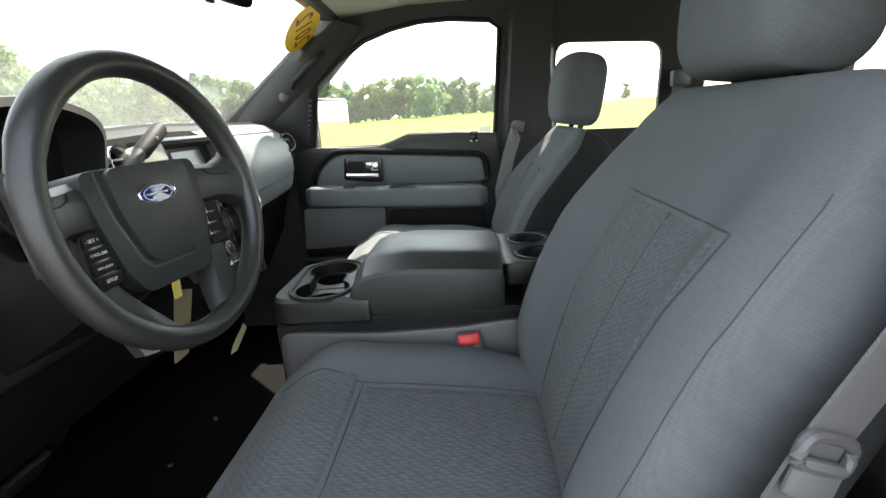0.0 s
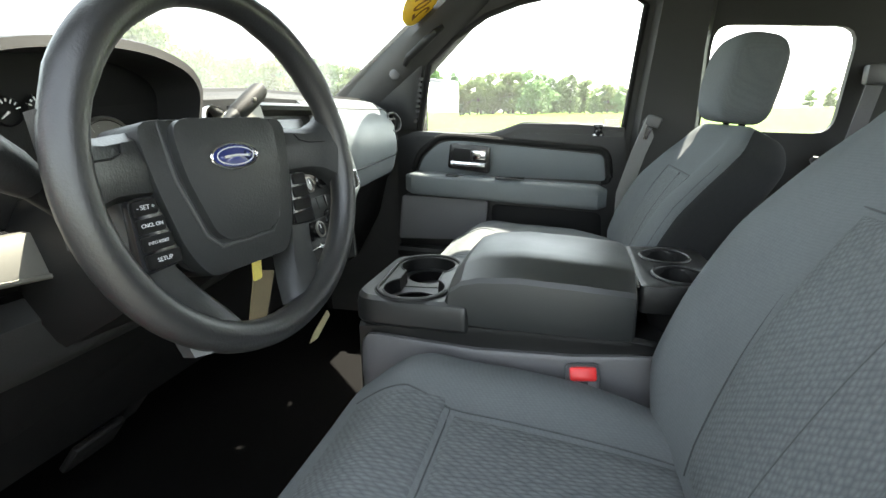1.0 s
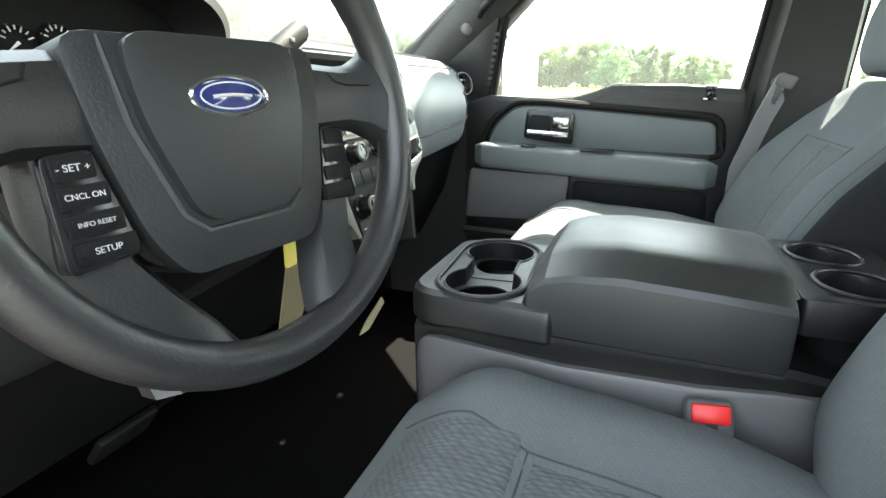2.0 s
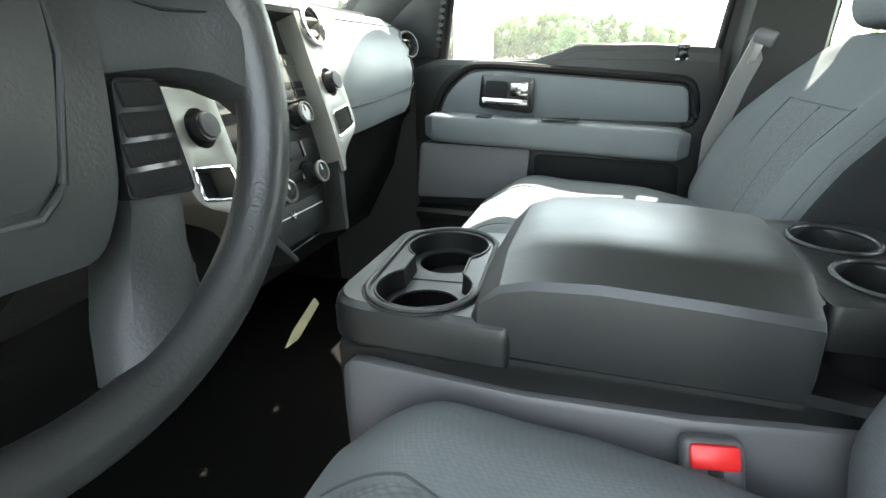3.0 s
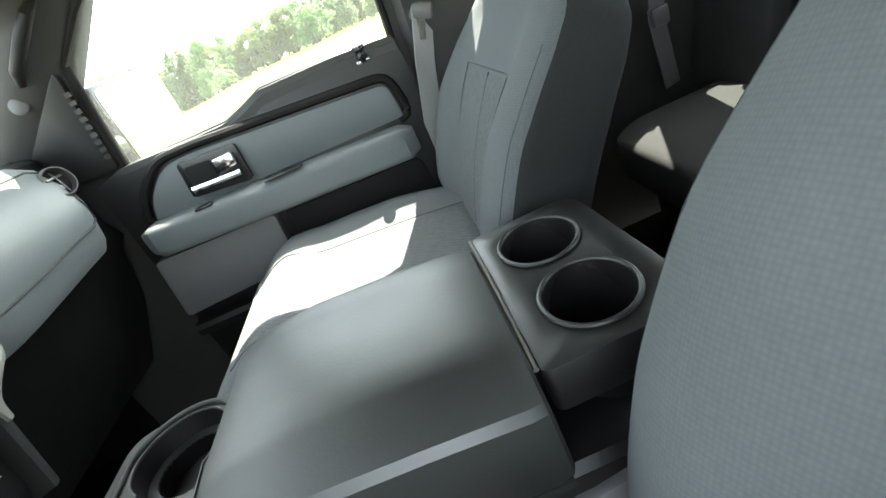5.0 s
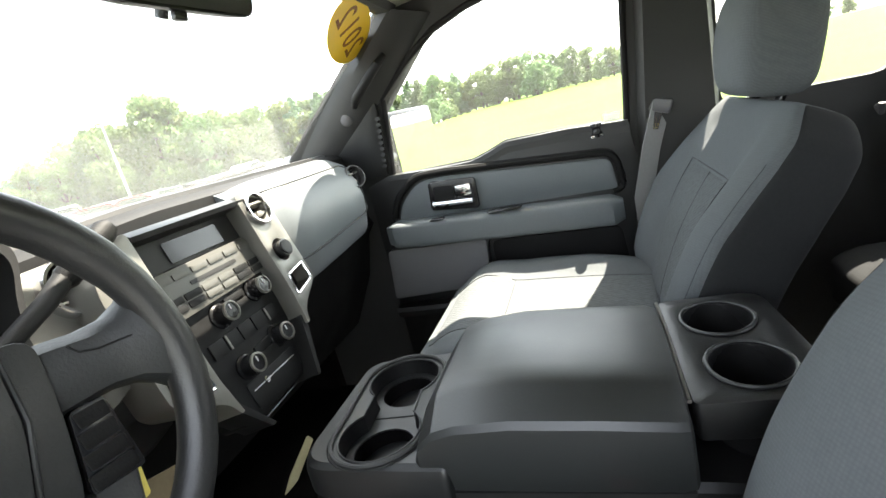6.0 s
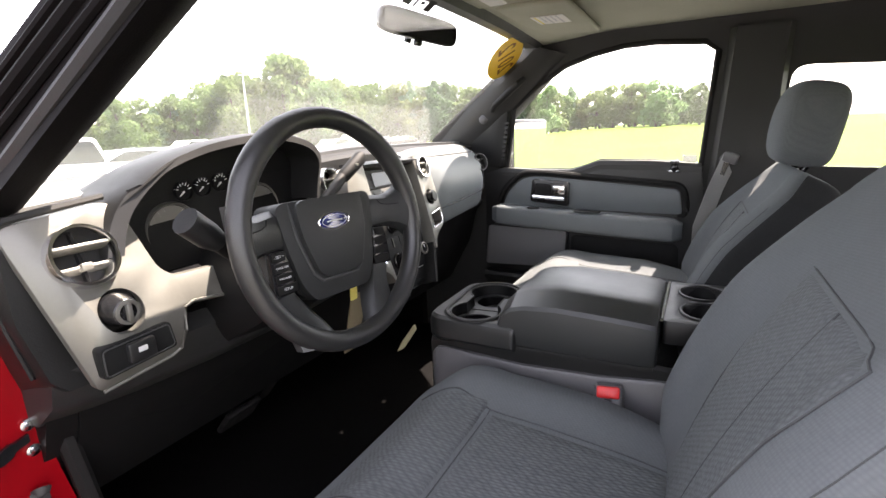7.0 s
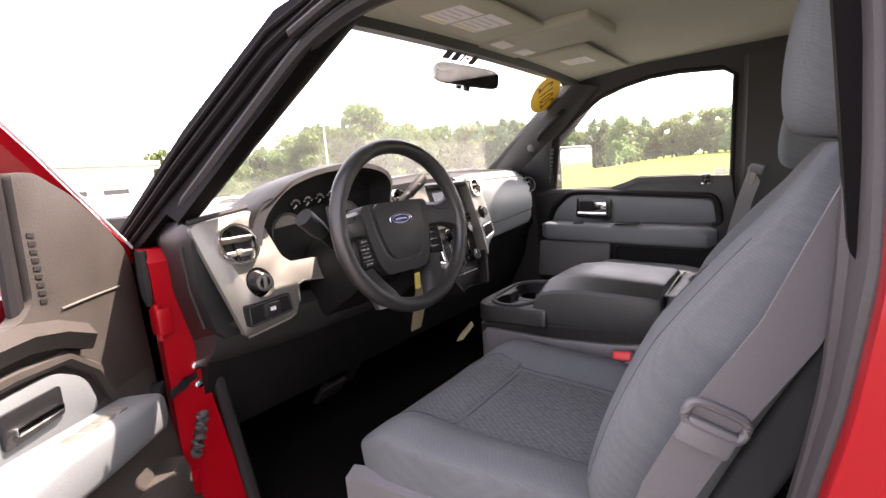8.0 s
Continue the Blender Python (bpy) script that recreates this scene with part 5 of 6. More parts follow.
    # headrest
    hd_ = (d + V((-0.28, 0, 0.12))).normalized()
    hn = V((-hd_.z, 0, hd_.x))
    hc = b1 + d * 0.02 + hd_ * (0.085 + hz) + hn * 0.005
    hs = lambda s: (hc + hd_ * (0.20 * hk * (s - 0.5)), hn)
    hr = Pad(hs, (0, 1, 0), lambda s: hk * lerp_table(s, [0, 0.15, 0.5, 0.8, 1], [0.095, 0.110, 0.116, 0.112, 0.094]), lambda u, s: 0.055 - 0.010 * abs(u) + 0.010 * math.sin(s * 3.1), 0.066, e=0.36, ends=5, ends2=4.2)
    hd = part("headrest", hr.body(30, 48), "cloth", st_, "rounded grey cloth headrest", 60)
    for q in (-1, 1):
        part("headrest_post", Tube([b1 - d * 0.03 + V((0, q * 0.06, 0)) - n * 0.02, b1 + d * 0.03 + V((0, q * 0.06, 0)) - n * 0.02], 0.007, 10), "plastic_gloss", hd)
    return st_, back, cu


dseat, dback, dcush = front_seat("driver_seat", -0.452, (0.800, 1.378), "grey cloth driver seat with dimpled inserts", "front seats", -1, du=-0.17, cy=-0.008)
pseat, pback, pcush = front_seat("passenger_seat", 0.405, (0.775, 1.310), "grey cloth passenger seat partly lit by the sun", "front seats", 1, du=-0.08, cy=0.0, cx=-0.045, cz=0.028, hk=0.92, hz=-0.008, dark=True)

# ---- centre console ----
cn = lambda y: 0.087 + (y - 0.07) * 0.93
con = thing("center_console", (0.33, -0.08, 0.62), "charcoal centre console with cup holders and vinyl lid", "console")
part("console_base", Loft([[V((x, cn(y0), z0)), V((x, cn(y0), z1 - 0.007)), V((x, cn(y0) + 0.007, z1)), V((x, cn(y1) - 0.007, z1)), V((x, cn(y1), z1 - 0.007)), V((x, cn(y1), z0))] for x, y0, y1, z0, z1 in
                           [(0.150, -0.18, 0.01, 0.62, 0.88), (0.108, -0.200, 0.03, 0.62, 0.94), (0.094, -0.212, 0.043, 0.62, 0.984), (0.27, -0.220, 0.060, 0.62, 1.002), (0.54, -0.216, 0.070, 0.62, 1.002), (0.60, -0.205, 0.07, 0.62, 0.99), (0.66, -0.195, 0.07, 0.62, 0.97)]]), "console_plastic", con)
part("side_cover", Loft([[V((x, -0.196 + dy, z0)), V((x, -0.194 + dy, z1 - 0.006)), V((x, -0.191 + dy, z1)), V((x, -0.186 + dy, z1 + 0.001)), V((x, -0.165, z1 - 0.004)), V((x, -0.165, z0))] for x, z0, z1, dy in
                         [(0.100, 0.90, 0.940, 0.012), (0.104, 0.86, 0.958, 0.006), (0.116, 0.80, 0.970, 0.002), (0.135, 0.78, 0.972, 0), (0.30, 0.78, 0.964, 0), (0.45, 0.78, 0.969, 0.001), (0.53, 0.78, 0.977, 0.003), (0.62, 0.8, 0.978, 0.01)]]), "belt_plastic", con, "grey moulded side cover")
# cup tray
CUPS = [(0.178, cn(-0.158)), (0.168, cn(-0.020))]
R = 0.054
c0_, c1_ = V(CUPS[0]), V(CUPS[1])
ax_ = (c1_ - c0_).normalized()
pr_ = V((ax_.y, -ax_.x))


def wells(r, open_a):
    loop = []
    for c, sg in ((c0_, 1), (c1_, -1)):
        for i in range(25):
            a = radians(open_a + (360 - 2 * open_a) * i / 24)
            loop.append(tuple(c + (ax_ * math.cos(a) - pr_ * math.sin(a)) * r * sg))
    return loop


def stadium(r, grow=0.0):
    return wells(r, 90)


loopc = wells(R, 42)
rings = []
for z, g in ((0.985, -0.006), (0.992, 0.0), (1.020, 0.0), (1.030, -0.003), (1.036, -0.010)):
    rings.append([V((x, cn(y), z)) for x, y in rounded([(0.084 - g * 0.6, -0.222 - g), (0.084 - g * 0.6, 0.050 + g), (0.285, 0.066 + g), (0.285, -0.228 - g)], [0.045, 0.035, 0.005, 0.012], 6)])
bm = Loft(rings, True, False)
top_edges = [e for e in bm.edges if all(abs(v.co.z - 1.036) < 1e-5 for v in e.verts)]
hole = [bm.verts.new((x, y, 1.036)) for x, y in loopc]
top_edges += [bm.edges.new((hole[i], hole[(i + 1) % len(hole)])) for i in range(len(hole))]
bmesh.ops.triangle_fill(bm, use_beauty=True, edges=top_edges)
tray = part("cup_tray", bm, "tray", con, "charcoal tray with two cup wells", 30)
part("cup_rim", Tube([V((x, y, 1.0385)) for x, y in stadium(0.0625)], 0.0032, 8, closed=True), "pillar", tray, "grey raised rim")
part("rim_groove", Tube([V((x, y, 1.0362)) for x, y in stadium(0.0675)], 0.0010, 5, closed=True), "ink_recess", tray)
part("well_edge", Tube([V((x, y, 1.0368)) for x, y in loopc], 0.0016, 6, closed=True), "plastic", tray)
part("well_wall", Loft([[V((x, y, 1.036)) for x, y in loopc], [V((x, y, 1.020)) for x, y in wells(R - 0.0015, 42)], [V((x, y, 1.010)) for x, y in wells(R - 0.003, 42)]], True, False), "plastic_soft", tray, "black well wall")
part("well_floor", plate(wells(R - 0.003, 42), [disc(c0_.x, c0_.y, 0.040), disc(c1_.x, c1_.y, 0.040)], lambda x, y: V((x, y, 1.010)), V((0, 0, 0.003)), 0), "tray", tray, "charcoal well ledge")
for cx, cy in CUPS:
    # wells made blacker than the tray, so their depth's shade is in the colour
    part("cup_well", Lathe((cx, cy, 0.965), (0, 0, 1), [(0.001, -0.06), (0.034, -0.06), (0.037, -0.056), (0.040, 0.046), (0.042, 0.046), (0.040, -0.064), (0.001, -0.065)], n=36), "matte_black", tray, "black cup well")
part("bridge_line", Tube([V((*((c0_ + c1_) / 2 - pr_ * 0.034), 1.0135)), V((*((c0_ + c1_) / 2 + pr_ * 0.034), 1.0135))], 0.0010, 5), "ink_recess", tray)
# padded lid box
rings = []
for x, zb, ztop, ins in [(0.250, 1.005, 1.030, 0.010), (0.244, 1.003, 1.045, 0.004), (0.252, 1.001, 1.072, 0.0), (0.272, 1.000, 1.094, 0.0), (0.300, 0.999, 1.104, 0.0), (0.36, 0.998, 1.109, 0), (0.45, 0.996, 1.104, 0), (0.520, 0.994, 1.098, 0), (0.532, 0.994, 1.094, 0.004), (0.535, 0.996, 1.086, 0.008)]:
    y0, y1 = cn(-0.222) + ins, cn(0.072) - ins
    hgt = ztop - zb
    rings.append([V((x, y0 + 0.004, zb)), V((x, y0, zb + 0.25 * hgt)), V((x, y0 + 0.003, zb + 0.70 * hgt)), V((x, y0 + 0.008, zb + 0.77 * hgt)), V((x, y0 + 0.044, ztop - 0.004)), V((x, y0 + 0.054, ztop - 0.001)), V((x, y0 + 0.08, ztop)),
                  V((x, y1 - 0.08, ztop)), V((x, y1 - 0.054, ztop - 0.001)), V((x, y1 - 0.044, ztop - 0.004)), V((x, y1 - 0.008, zb + 0.77 * hgt)), V((x, y1 - 0.003, zb + 0.70 * hgt)), V((x, y1, zb + 0.25 * hgt)), V((x, y1 - 0.004, zb))])
part("lid", Loft(rings), "lid", con, "padded charcoal vinyl lid", 24)
part("base_split", Box(0.2815, 0.2845, cn(-0.2185), cn(-0.2185) + 0.012, 0.950, 0.985), "ink_recess", con)
part("lid_gap", Box(0.28, 0.53, cn(-0.2205), 0.0, 0.992, 0.998), "ink_recess", con)
RC = [(0.600, 0.022), (0.606, -0.088)]
hol = [[(cx + 0.041 * math.cos(2 * math.pi * i / 32), cy + 0.046 * math.sin(2 * math.pi * i / 32)) for i in range(32)] for cx, cy in RC]
rt = part("rear_tray", plate(rounded([(0.540, -0.155), (0.540, 0.087), (0.665, 0.090), (0.675, -0.150)], [0.01, 0.01, 0.03, 0.03]), hol, lambda x, y: V((x, y, 1.035)), V((0, 0, 0.042)), 0.004), "console_plastic", con, "black rear cup tray")
for (cx, cy), lp in zip(RC, hol):
    part("cup_well", Lathe((cx, cy, 0.985), (0, 0, 1), [(0.001, 0.0), (0.036, 0.0), (0.042, 0.06), (0.046, 0.091), (0.049, 0.091), (0.044, 0.03), (0.038, -0.004), (0.001, -0.005)], n=32), "plastic_soft", rt, "black cup well")
    part("cup_rim", Tube([V((x, y, 1.078)) for x, y in lp], 0.0026, 8, closed=True), "plastic", rt)
part("tray_edge", Tube([V((0.5375, -0.145, 1.074)), V((0.5375, 0.0, 1.083)), V((0.5375, 0.083, 1.077))], 0.0025, 6), "silver", rt, "bright tray edge")

con.location += V((0.009, 0.0, 0.012)) * S

# buckle
bk = thing("belt_buckle", (0.47, -0.212, 0.86), "grey seat belt buckle with a red button", "belt buckle")
mb = pose(0.474, -0.212, 0.948, -26, -4, 5)
part("housing", Box(-0.0245, 0.0245, -0.013, 0.013, -0.050, 0.031, bev=0.008, seg=3, m=mb), "belt_plastic", bk)
part("red_button", Box(-0.0195, 0.0195, -0.0165, 0.004, 0.006, 0.027, bev=0.004, m=mb), "red_button", bk, "bright red release button")
part("button_slot", Box(-0.006, 0.006, -0.0145, -0.010, 0.001, 0.006, m=mb), "ink_recess", bk)
part("stalk", Tube([mb @ V((0, 0, -0.06)), V((0.49, -0.20, 0.78))], 0.012, 8), "plastic_soft", bk)

# ---- seat belts ----
def strap(pts, wdir, w, t=0.0015):
    rings = []
    pts = [V(p) for p in pts]
    wd = wdir if isinstance(wdir, list) else [wdir] * len(pts)
    for i, p in enumerate(pts):
        d = (pts[min(i + 1, len(pts) - 1)] - pts[max(i - 1, 0)]).normalized()
        a = V(wd[i])
        a = (a - d * a.dot(d)).normalized()
        nn = d.cross(a) * t
        rings.append([p - a * w / 2 - nn, p + a * w / 2 - nn, p + a * w / 2 + nn, p - a * w / 2 + nn])
    bm = Loft(rings)
    uv = bm.loops.layers.uv.new()
    for f in bm.faces:
        for l in f.loops:
            l[uv].uv = (l.vert.co.y + l.vert.co.x * 0.6, l.vert.co.z)
    return bm


pb = thing("seat_belt", (0.68, 0.62, 1.0), "grey passenger seat belt hanging on the pillar", "seat belt", "front belts")
part("webbing", strap([(0.695, 0.690, 1.43), (0.670, 0.688, 1.33), (0.632, 0.690, 1.22), (0.600, 0.692, 1.10), (0.60, 0.68, 0.95)], (1, 0.35, 0.2), 0.046), "belt_light", pb)
part("loop_guide", Tube([V((0.695 + 0.025 * math.cos(a), 0.682 - 0.012 * math.cos(a), 1.432 + 0.009 * math.sin(a))) for a in [2 * math.pi * i / 20 for i in range(20)]], 0.006, 8, closed=True), "belt_plastic", pb, "grey belt loop")
part("adjuster", Box(0.677, 0.717, 0.690, 0.705, 1.42, 1.50, bev=0.008), "pillar", pb)
tgp = part("tongue", Box(-0.026, 0.026, -0.006, 0.006, -0.016, 0.016, bev=0.005, m=pose(0.660, 0.680, 1.314, 0, 20, -20)), "belt_plastic", pb, "grey belt tongue")
part("tongue_blade", Box(-0.010, 0.010, -0.002, 0.002, -0.055, -0.012, m=pose(0.660, 0.680, 1.314, 0, 20, -20)), "chrome", tgp)
part("pillar_cover", Loft([[V((x0, side_y(z) - 0.004, z)), V((x0 + 0.015, side_y(z) - 0.035, z)), V((x1 - 0.015, side_y(z) - 0.035, z)), V((x1, side_y(z) - 0.004, z))] for z, x0, x1 in ((0.9, 0.60, 0.82), (1.25, 0.61, 0.795), (1.5, 0.625, 0.780), (1.66, 0.633, 0.780))]), "pillar", pb, "dark pillar cover")
db = thing("seat_belt", (0.72, -0.74, 1.0), "grey driver seat belt lying along the seat side", "seat belt", "front belts")
part("webbing", strap([(0.87, -0.700, 1.50), (0.82, -0.722, 1.34), (0.765, -0.742, 1.22), (0.714, -0.748, 1.14), (0.668, -0.754, 1.05), (0.61, -0.760, 0.86), (0.57, -0.740, 0.75)], (0.9, 0.35, -0.5), 0.048), "belt", db)
mt = frame_of((0.710, -0.750, 1.135), (0.85, 0.33, -0.45), (0.35, -0.92, 0.0))
tk = part("tongue", Tube([mt @ V((0.027 * math.copysign(abs(math.cos(a)) ** 0.5, math.cos(a)), 0.012 * math.copysign(abs(math.sin(a)) ** 0.6, math.sin(a)), 0.004)) for a in [2 * math.pi * i / 24 for i in range(24)]], 0.0046, 8, closed=True), "belt_plastic", db, "grey belt tongue frame")
part("tongue_plate", Box(-0.025, 0.025, -0.032, -0.004, 0, 0.008, bev=0.004, m=mt), "pocket", tk)

# ---- rear bench ----
rb = thing("rear_bench", (1.1, 0.1, 0.62), "grey cloth rear bench with raised headrests", "rear bench")
rs = lambda s: (V((1.38 - 0.42 * s, 0.0, 0.875)) + V((0, 0, -0.012 * smooth(s, 0.8, 1))), V((0, 0, 1)))
rc = Pad(rs, (0, 1, 0), lambda s: 0.66, lambda u, s: 0.045, 0.09, e=0.12, ends=8, ends2=6)
# grey cloth drawn near-black, the rear cab's shade held in the colour
part("bench_cushion", rc.body(24, 60), "cloth_dark_shaded", rb, angle=60)
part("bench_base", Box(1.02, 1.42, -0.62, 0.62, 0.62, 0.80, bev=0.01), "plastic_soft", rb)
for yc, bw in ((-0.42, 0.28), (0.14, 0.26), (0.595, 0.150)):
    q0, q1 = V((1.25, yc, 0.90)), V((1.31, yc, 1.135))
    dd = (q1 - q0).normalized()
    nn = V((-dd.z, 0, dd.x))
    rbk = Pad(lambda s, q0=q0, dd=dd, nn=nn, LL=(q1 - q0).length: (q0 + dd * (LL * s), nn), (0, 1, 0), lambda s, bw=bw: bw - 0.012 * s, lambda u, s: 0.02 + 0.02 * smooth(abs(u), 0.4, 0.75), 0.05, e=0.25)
    pk = part("bench_back", rbk.body(26, 48), "cloth_dark_shaded", rb, "grey cloth rear backrest", 60)
    part("back_insert", rbk.patch(-0.45, 0.45, 0.05, 0.72, 0.004), "cloth_dark_shaded", pk, "dark insert", 60)
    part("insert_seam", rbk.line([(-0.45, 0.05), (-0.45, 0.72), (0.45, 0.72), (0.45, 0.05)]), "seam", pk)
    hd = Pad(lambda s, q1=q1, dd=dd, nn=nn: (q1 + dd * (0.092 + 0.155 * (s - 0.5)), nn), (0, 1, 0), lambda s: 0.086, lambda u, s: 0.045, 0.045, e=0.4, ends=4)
    part("headrest", hd.body(20, 36), "cloth_dark_shaded", rb, "grey cloth rear headrest", 60)
rbelt = thing("rear_seat_belt", (1.25, 0.65, 1.0), "grey rear seat belt on the cab side", "seat belt")
part("webbing", strap([(1.18, 0.655, 1.42), (1.16, 0.66, 1.28), (1.14, 0.69, 1.10), (1.15, 0.69, 0.94)], (1, 0.2, 0.1), 0.042), "belt", rbelt)
part("loop_guide", Box(1.15, 1.21, 0.64, 0.67, 1.40, 1.45, bev=0.008), "belt_plastic", rbelt)
part("belt_foot", Box(1.125, 1.165, 0.675, 0.70, 1.08, 1.12, bev=0.006), "belt_plastic", rbelt)
hook = solo("coat_hook", Tube([V((1.10, side_y(1.19) - 0.01, 1.205)), V((1.095, side_y(1.19) - 0.035, 1.195)), V((1.095, side_y(1.19) - 0.04, 1.215))], 0.007, 8), "belt_plastic", "small grey hook below the rear window", "hook")

# ---- overhead ----
rv = thing("rear_view_mirror", (0.0, 0.0, 1.66), "black rear view mirror on the windshield", "mirror")
mr = frame_of((0.008, 0.012, 1.650), (0.22, 0.97, -0.05), (1, -0.35, -0.12))
part("shell", Loft([[mr @ V((a * w, b * h, d)) for a, b in [(math.copysign(abs(math.cos(t)) ** 0.35, math.cos(t)), math.copysign(abs(math.sin(t)) ** 0.5, math.sin(t))) for t in [2 * math.pi * i / 28 for i in range(28)]]]
                    for d, w, h in ((-0.03, 0.098, 0.018), (-0.018, 0.120, 0.026), (0.0, 0.127, 0.029), (0.004, 0.124, 0.027))]), "plastic_gloss", rv)
part("mirror_face", plate(rounded([(-0.116, -0.023), (0.116, -0.023), (0.120, 0.0), (0.116, 0.023), (-0.116, 0.023), (-0.120, 0)], 0.01), [], lambda a, b: mr @ V((a, b, 0.0045)), (mr.to_3x3() @ V((0, 0, 0.001)))), "mirror_dim", rv, "dark mirror face")
part("day_night_tab", Box(-0.010, 0.010, -0.040, -0.027, -0.012, 0.0, bev=0.003, m=mr), "plastic_gloss", rv)
part("stem", Tube([mr @ V((0, 0, -0.02)), V((-0.02, 0.012, 1.645)), V((-0.03, 0.012, 1.622))], 0.009, 8), "plastic_gloss", rv)


def visor(yc, name_label, lab):
    vs = thing("sun_visor", (0.22, yc, 1.665), name_label, "sun visor", "sun visors")
    m = pose(0.225, yc, 1.690, 0, 2, 0)
    part("board", Box(-0.085, 0.085, -0.20, 0.20, -0.007, 0.007, bev=0.008, seg=3, m=m), "headliner", vs)
    for (a0, a1, b0, b1) in lab:
        lb = part("warning_label", Box(a0, a1, b0, b1, -0.0085, -0.0072, m=m), "label", vs, "white warning label")
        for k in range(5):
            t = a0 + 0.008 + k * (a1 - a0 - 0.014) / 5
            part("print_bar", Box(t, t + 0.004, b0 + 0.005, b1 - 0.005 - 0.02 * (k % 2), -0.0092, -0.0084, m=m), "grey_ink" if k else "yellow", lb)
    return vs


visor(-0.34, "grey cloth driver sun visor with warning labels", [(-0.05, 0.045, -0.08, 0.0), (-0.04, 0.055, 0.01, 0.10)])
visor(0.32, "grey cloth passenger sun visor with a white label", [(-0.035, 0.045, -0.085, 0.01)])
oc = thing("overhead_console", (0.2, -0.02, 1.68), "grey overhead console with two map lamps", "overhead console")
part("housing", Box(0.11, 0.40, -0.115, 0.095, 1.686, 1.71, bev=0.008, seg=3), "headliner", oc)
for y in (-0.075, 0.045):
    part("map_lamp", Box(0.15, 0.19, y - 0.035, y + 0.03, 1.683, 1.69, bev=0.003), "label", oc, "clear map lamp lens")

# windshield marks
WSN = V((-0.559, 0, 0.829))


def on_ws(y, t, off):
    p = wsb(0, t)
    bow = 0.02 * (1 - (y / 0.62) ** 2)
    return V((p.x - bow, y, p.z)) - WSN * off


stk = thing("window_sticker", on_ws(0.49, 0.87, 0.012), "yellow oval windshield sticker with reversed year digits", "sticker")
ms = frame_of(on_ws(0.49, 0.87, 0.013), (-0.38, 0.89, -0.25), -WSN)
part("oval", plate([(0.132 * math.cos(a), 0.064 * math.sin(a)) for a in [2 * math.pi * i / 40 for i in range(40)]], [], lambda a, b: ms @ V((a, b, 0)), -WSN * 0.001, 0), "sticker", stk)
for i, ch in enumerate("2012"):
    part("digit", text_mesh(ch, 0.086, ms @ Matrix.Translation((0.072 - 0.048 * i, 0, 0.0015)), 0.0004, mirror=True), "sticker_ink", stk, "brown digit seen from behind")
bnd = thing("windshield_lettering", on_ws(-0.145, 0.985, 0.012), "row of black bars standing for a model mark", "lettering")
mlt = frame_of(on_ws(-0.145, 0.985, 0.012), (0, 1, 0), -WSN)
for a0, a1, b0, b1 in ((0.066, 0.090, -0.014, 0.014), (0.042, 0.056, -0.003, 0.004), (0.024, 0.031, -0.014, 0.014), (-0.014, 0.012, -0.014, 0.014), (-0.052, -0.024, -0.014, 0.014)):
    part("letter_bar", Box(a0, a1, b0, b1, 0, 0.0008, m=mlt), "ink_recess", bnd)

# wiper and window label
wip = thing("windshield_wiper", on_ws(0.1, 0.04, -0.02), "black wiper blade resting on the windshield", "wiper")
part("blade", Tube([on_ws(y, 0.045 + 0.10 * (y - 0.05), -0.016) for y in np.linspace(0.05, 0.60, 12)], 0.006, 6), "rubber", wip)
part("wiper_arm", Tube([on_ws(0.62, 0.015, -0.022), on_ws(0.50, 0.055, -0.030), on_ws(0.32, 0.075, -0.026)], [0.010, 0.007, 0.005], 6), "plastic_gloss", wip)
solo("window_label", plate(rounded([(0.535, 1.298), (0.535, 1.318), (0.575, 1.316), (0.575, 1.296)], 0.002), [], lambda x, z: right(x, z) + V((0, 0.026, 0)), V((0, 0.001, 0))), "label", "small white label on the passenger window glass", "label")

# ---- the open driver's door ----
PHI = radians(50)
DD = V((math.cos(PHI), -math.sin(PHI), 0))
DN = V((math.sin(PHI), math.cos(PHI), 0))
DH = V((-0.290, -0.850, 0))


def dd(s, z, out=0.0):
    return DH + (DD * s + DN * out) * 0.82 + V((0, 0, 1.358 + (z - 1.371) * 0.82))


def dplate(outline, out, thick, bev=0.004, holes=()):
    return plate(outline, list(holes), lambda s, z: dd(s, z, out), DN * thick * 0.82, bev)


ddoor = thing("driver_door", DH + V((0, 0, 0.62)), "open red driver door with sunlit grey trim", "door")
part("door_skin", dplate(rounded([(-0.08, 0.62), (-0.08, 1.235), (1.0, 1.235), (1.0, 0.62)], 0.02), -0.13, 0.04, 0.006), "red", ddoor, "red painted door shell")
part("glass_run", Tube([dd(0.268, 1.20, -0.02), dd(0.258, 1.475, -0.02), dd(0.31, 1.575, -0.025), dd(0.45, 1.655, -0.025), dd(0.70, 1.670, -0.025)], 0.012, 8), "rubber", ddoor, "black glass run seal")
part("door_edge", dplate(rounded([(-0.128, 0.62), (-0.128, 1.23), (-0.135, 1.285), (-0.02, 1.285), (-0.02, 0.62)], 0.006), -0.065, 0.030, 0.004), "red", ddoor, "red flange of the door's hinge side")
part("sash", Loft([[dd(s, z, -0.09), dd(s, z + 0.006, -0.03), dd(s + 0.004, z - 0.022, -0.01), dd(s + 0.006, z - 0.045, -0.02), dd(s + 0.006, z - 0.045, -0.09)] for s, z in ((-0.132, 1.288), (-0.06, 1.346), (0.02, 1.412), (0.16, 1.526), (0.30, 1.632), (0.45, 1.712), (0.70, 1.725))]), "red", ddoor, "red door sash")
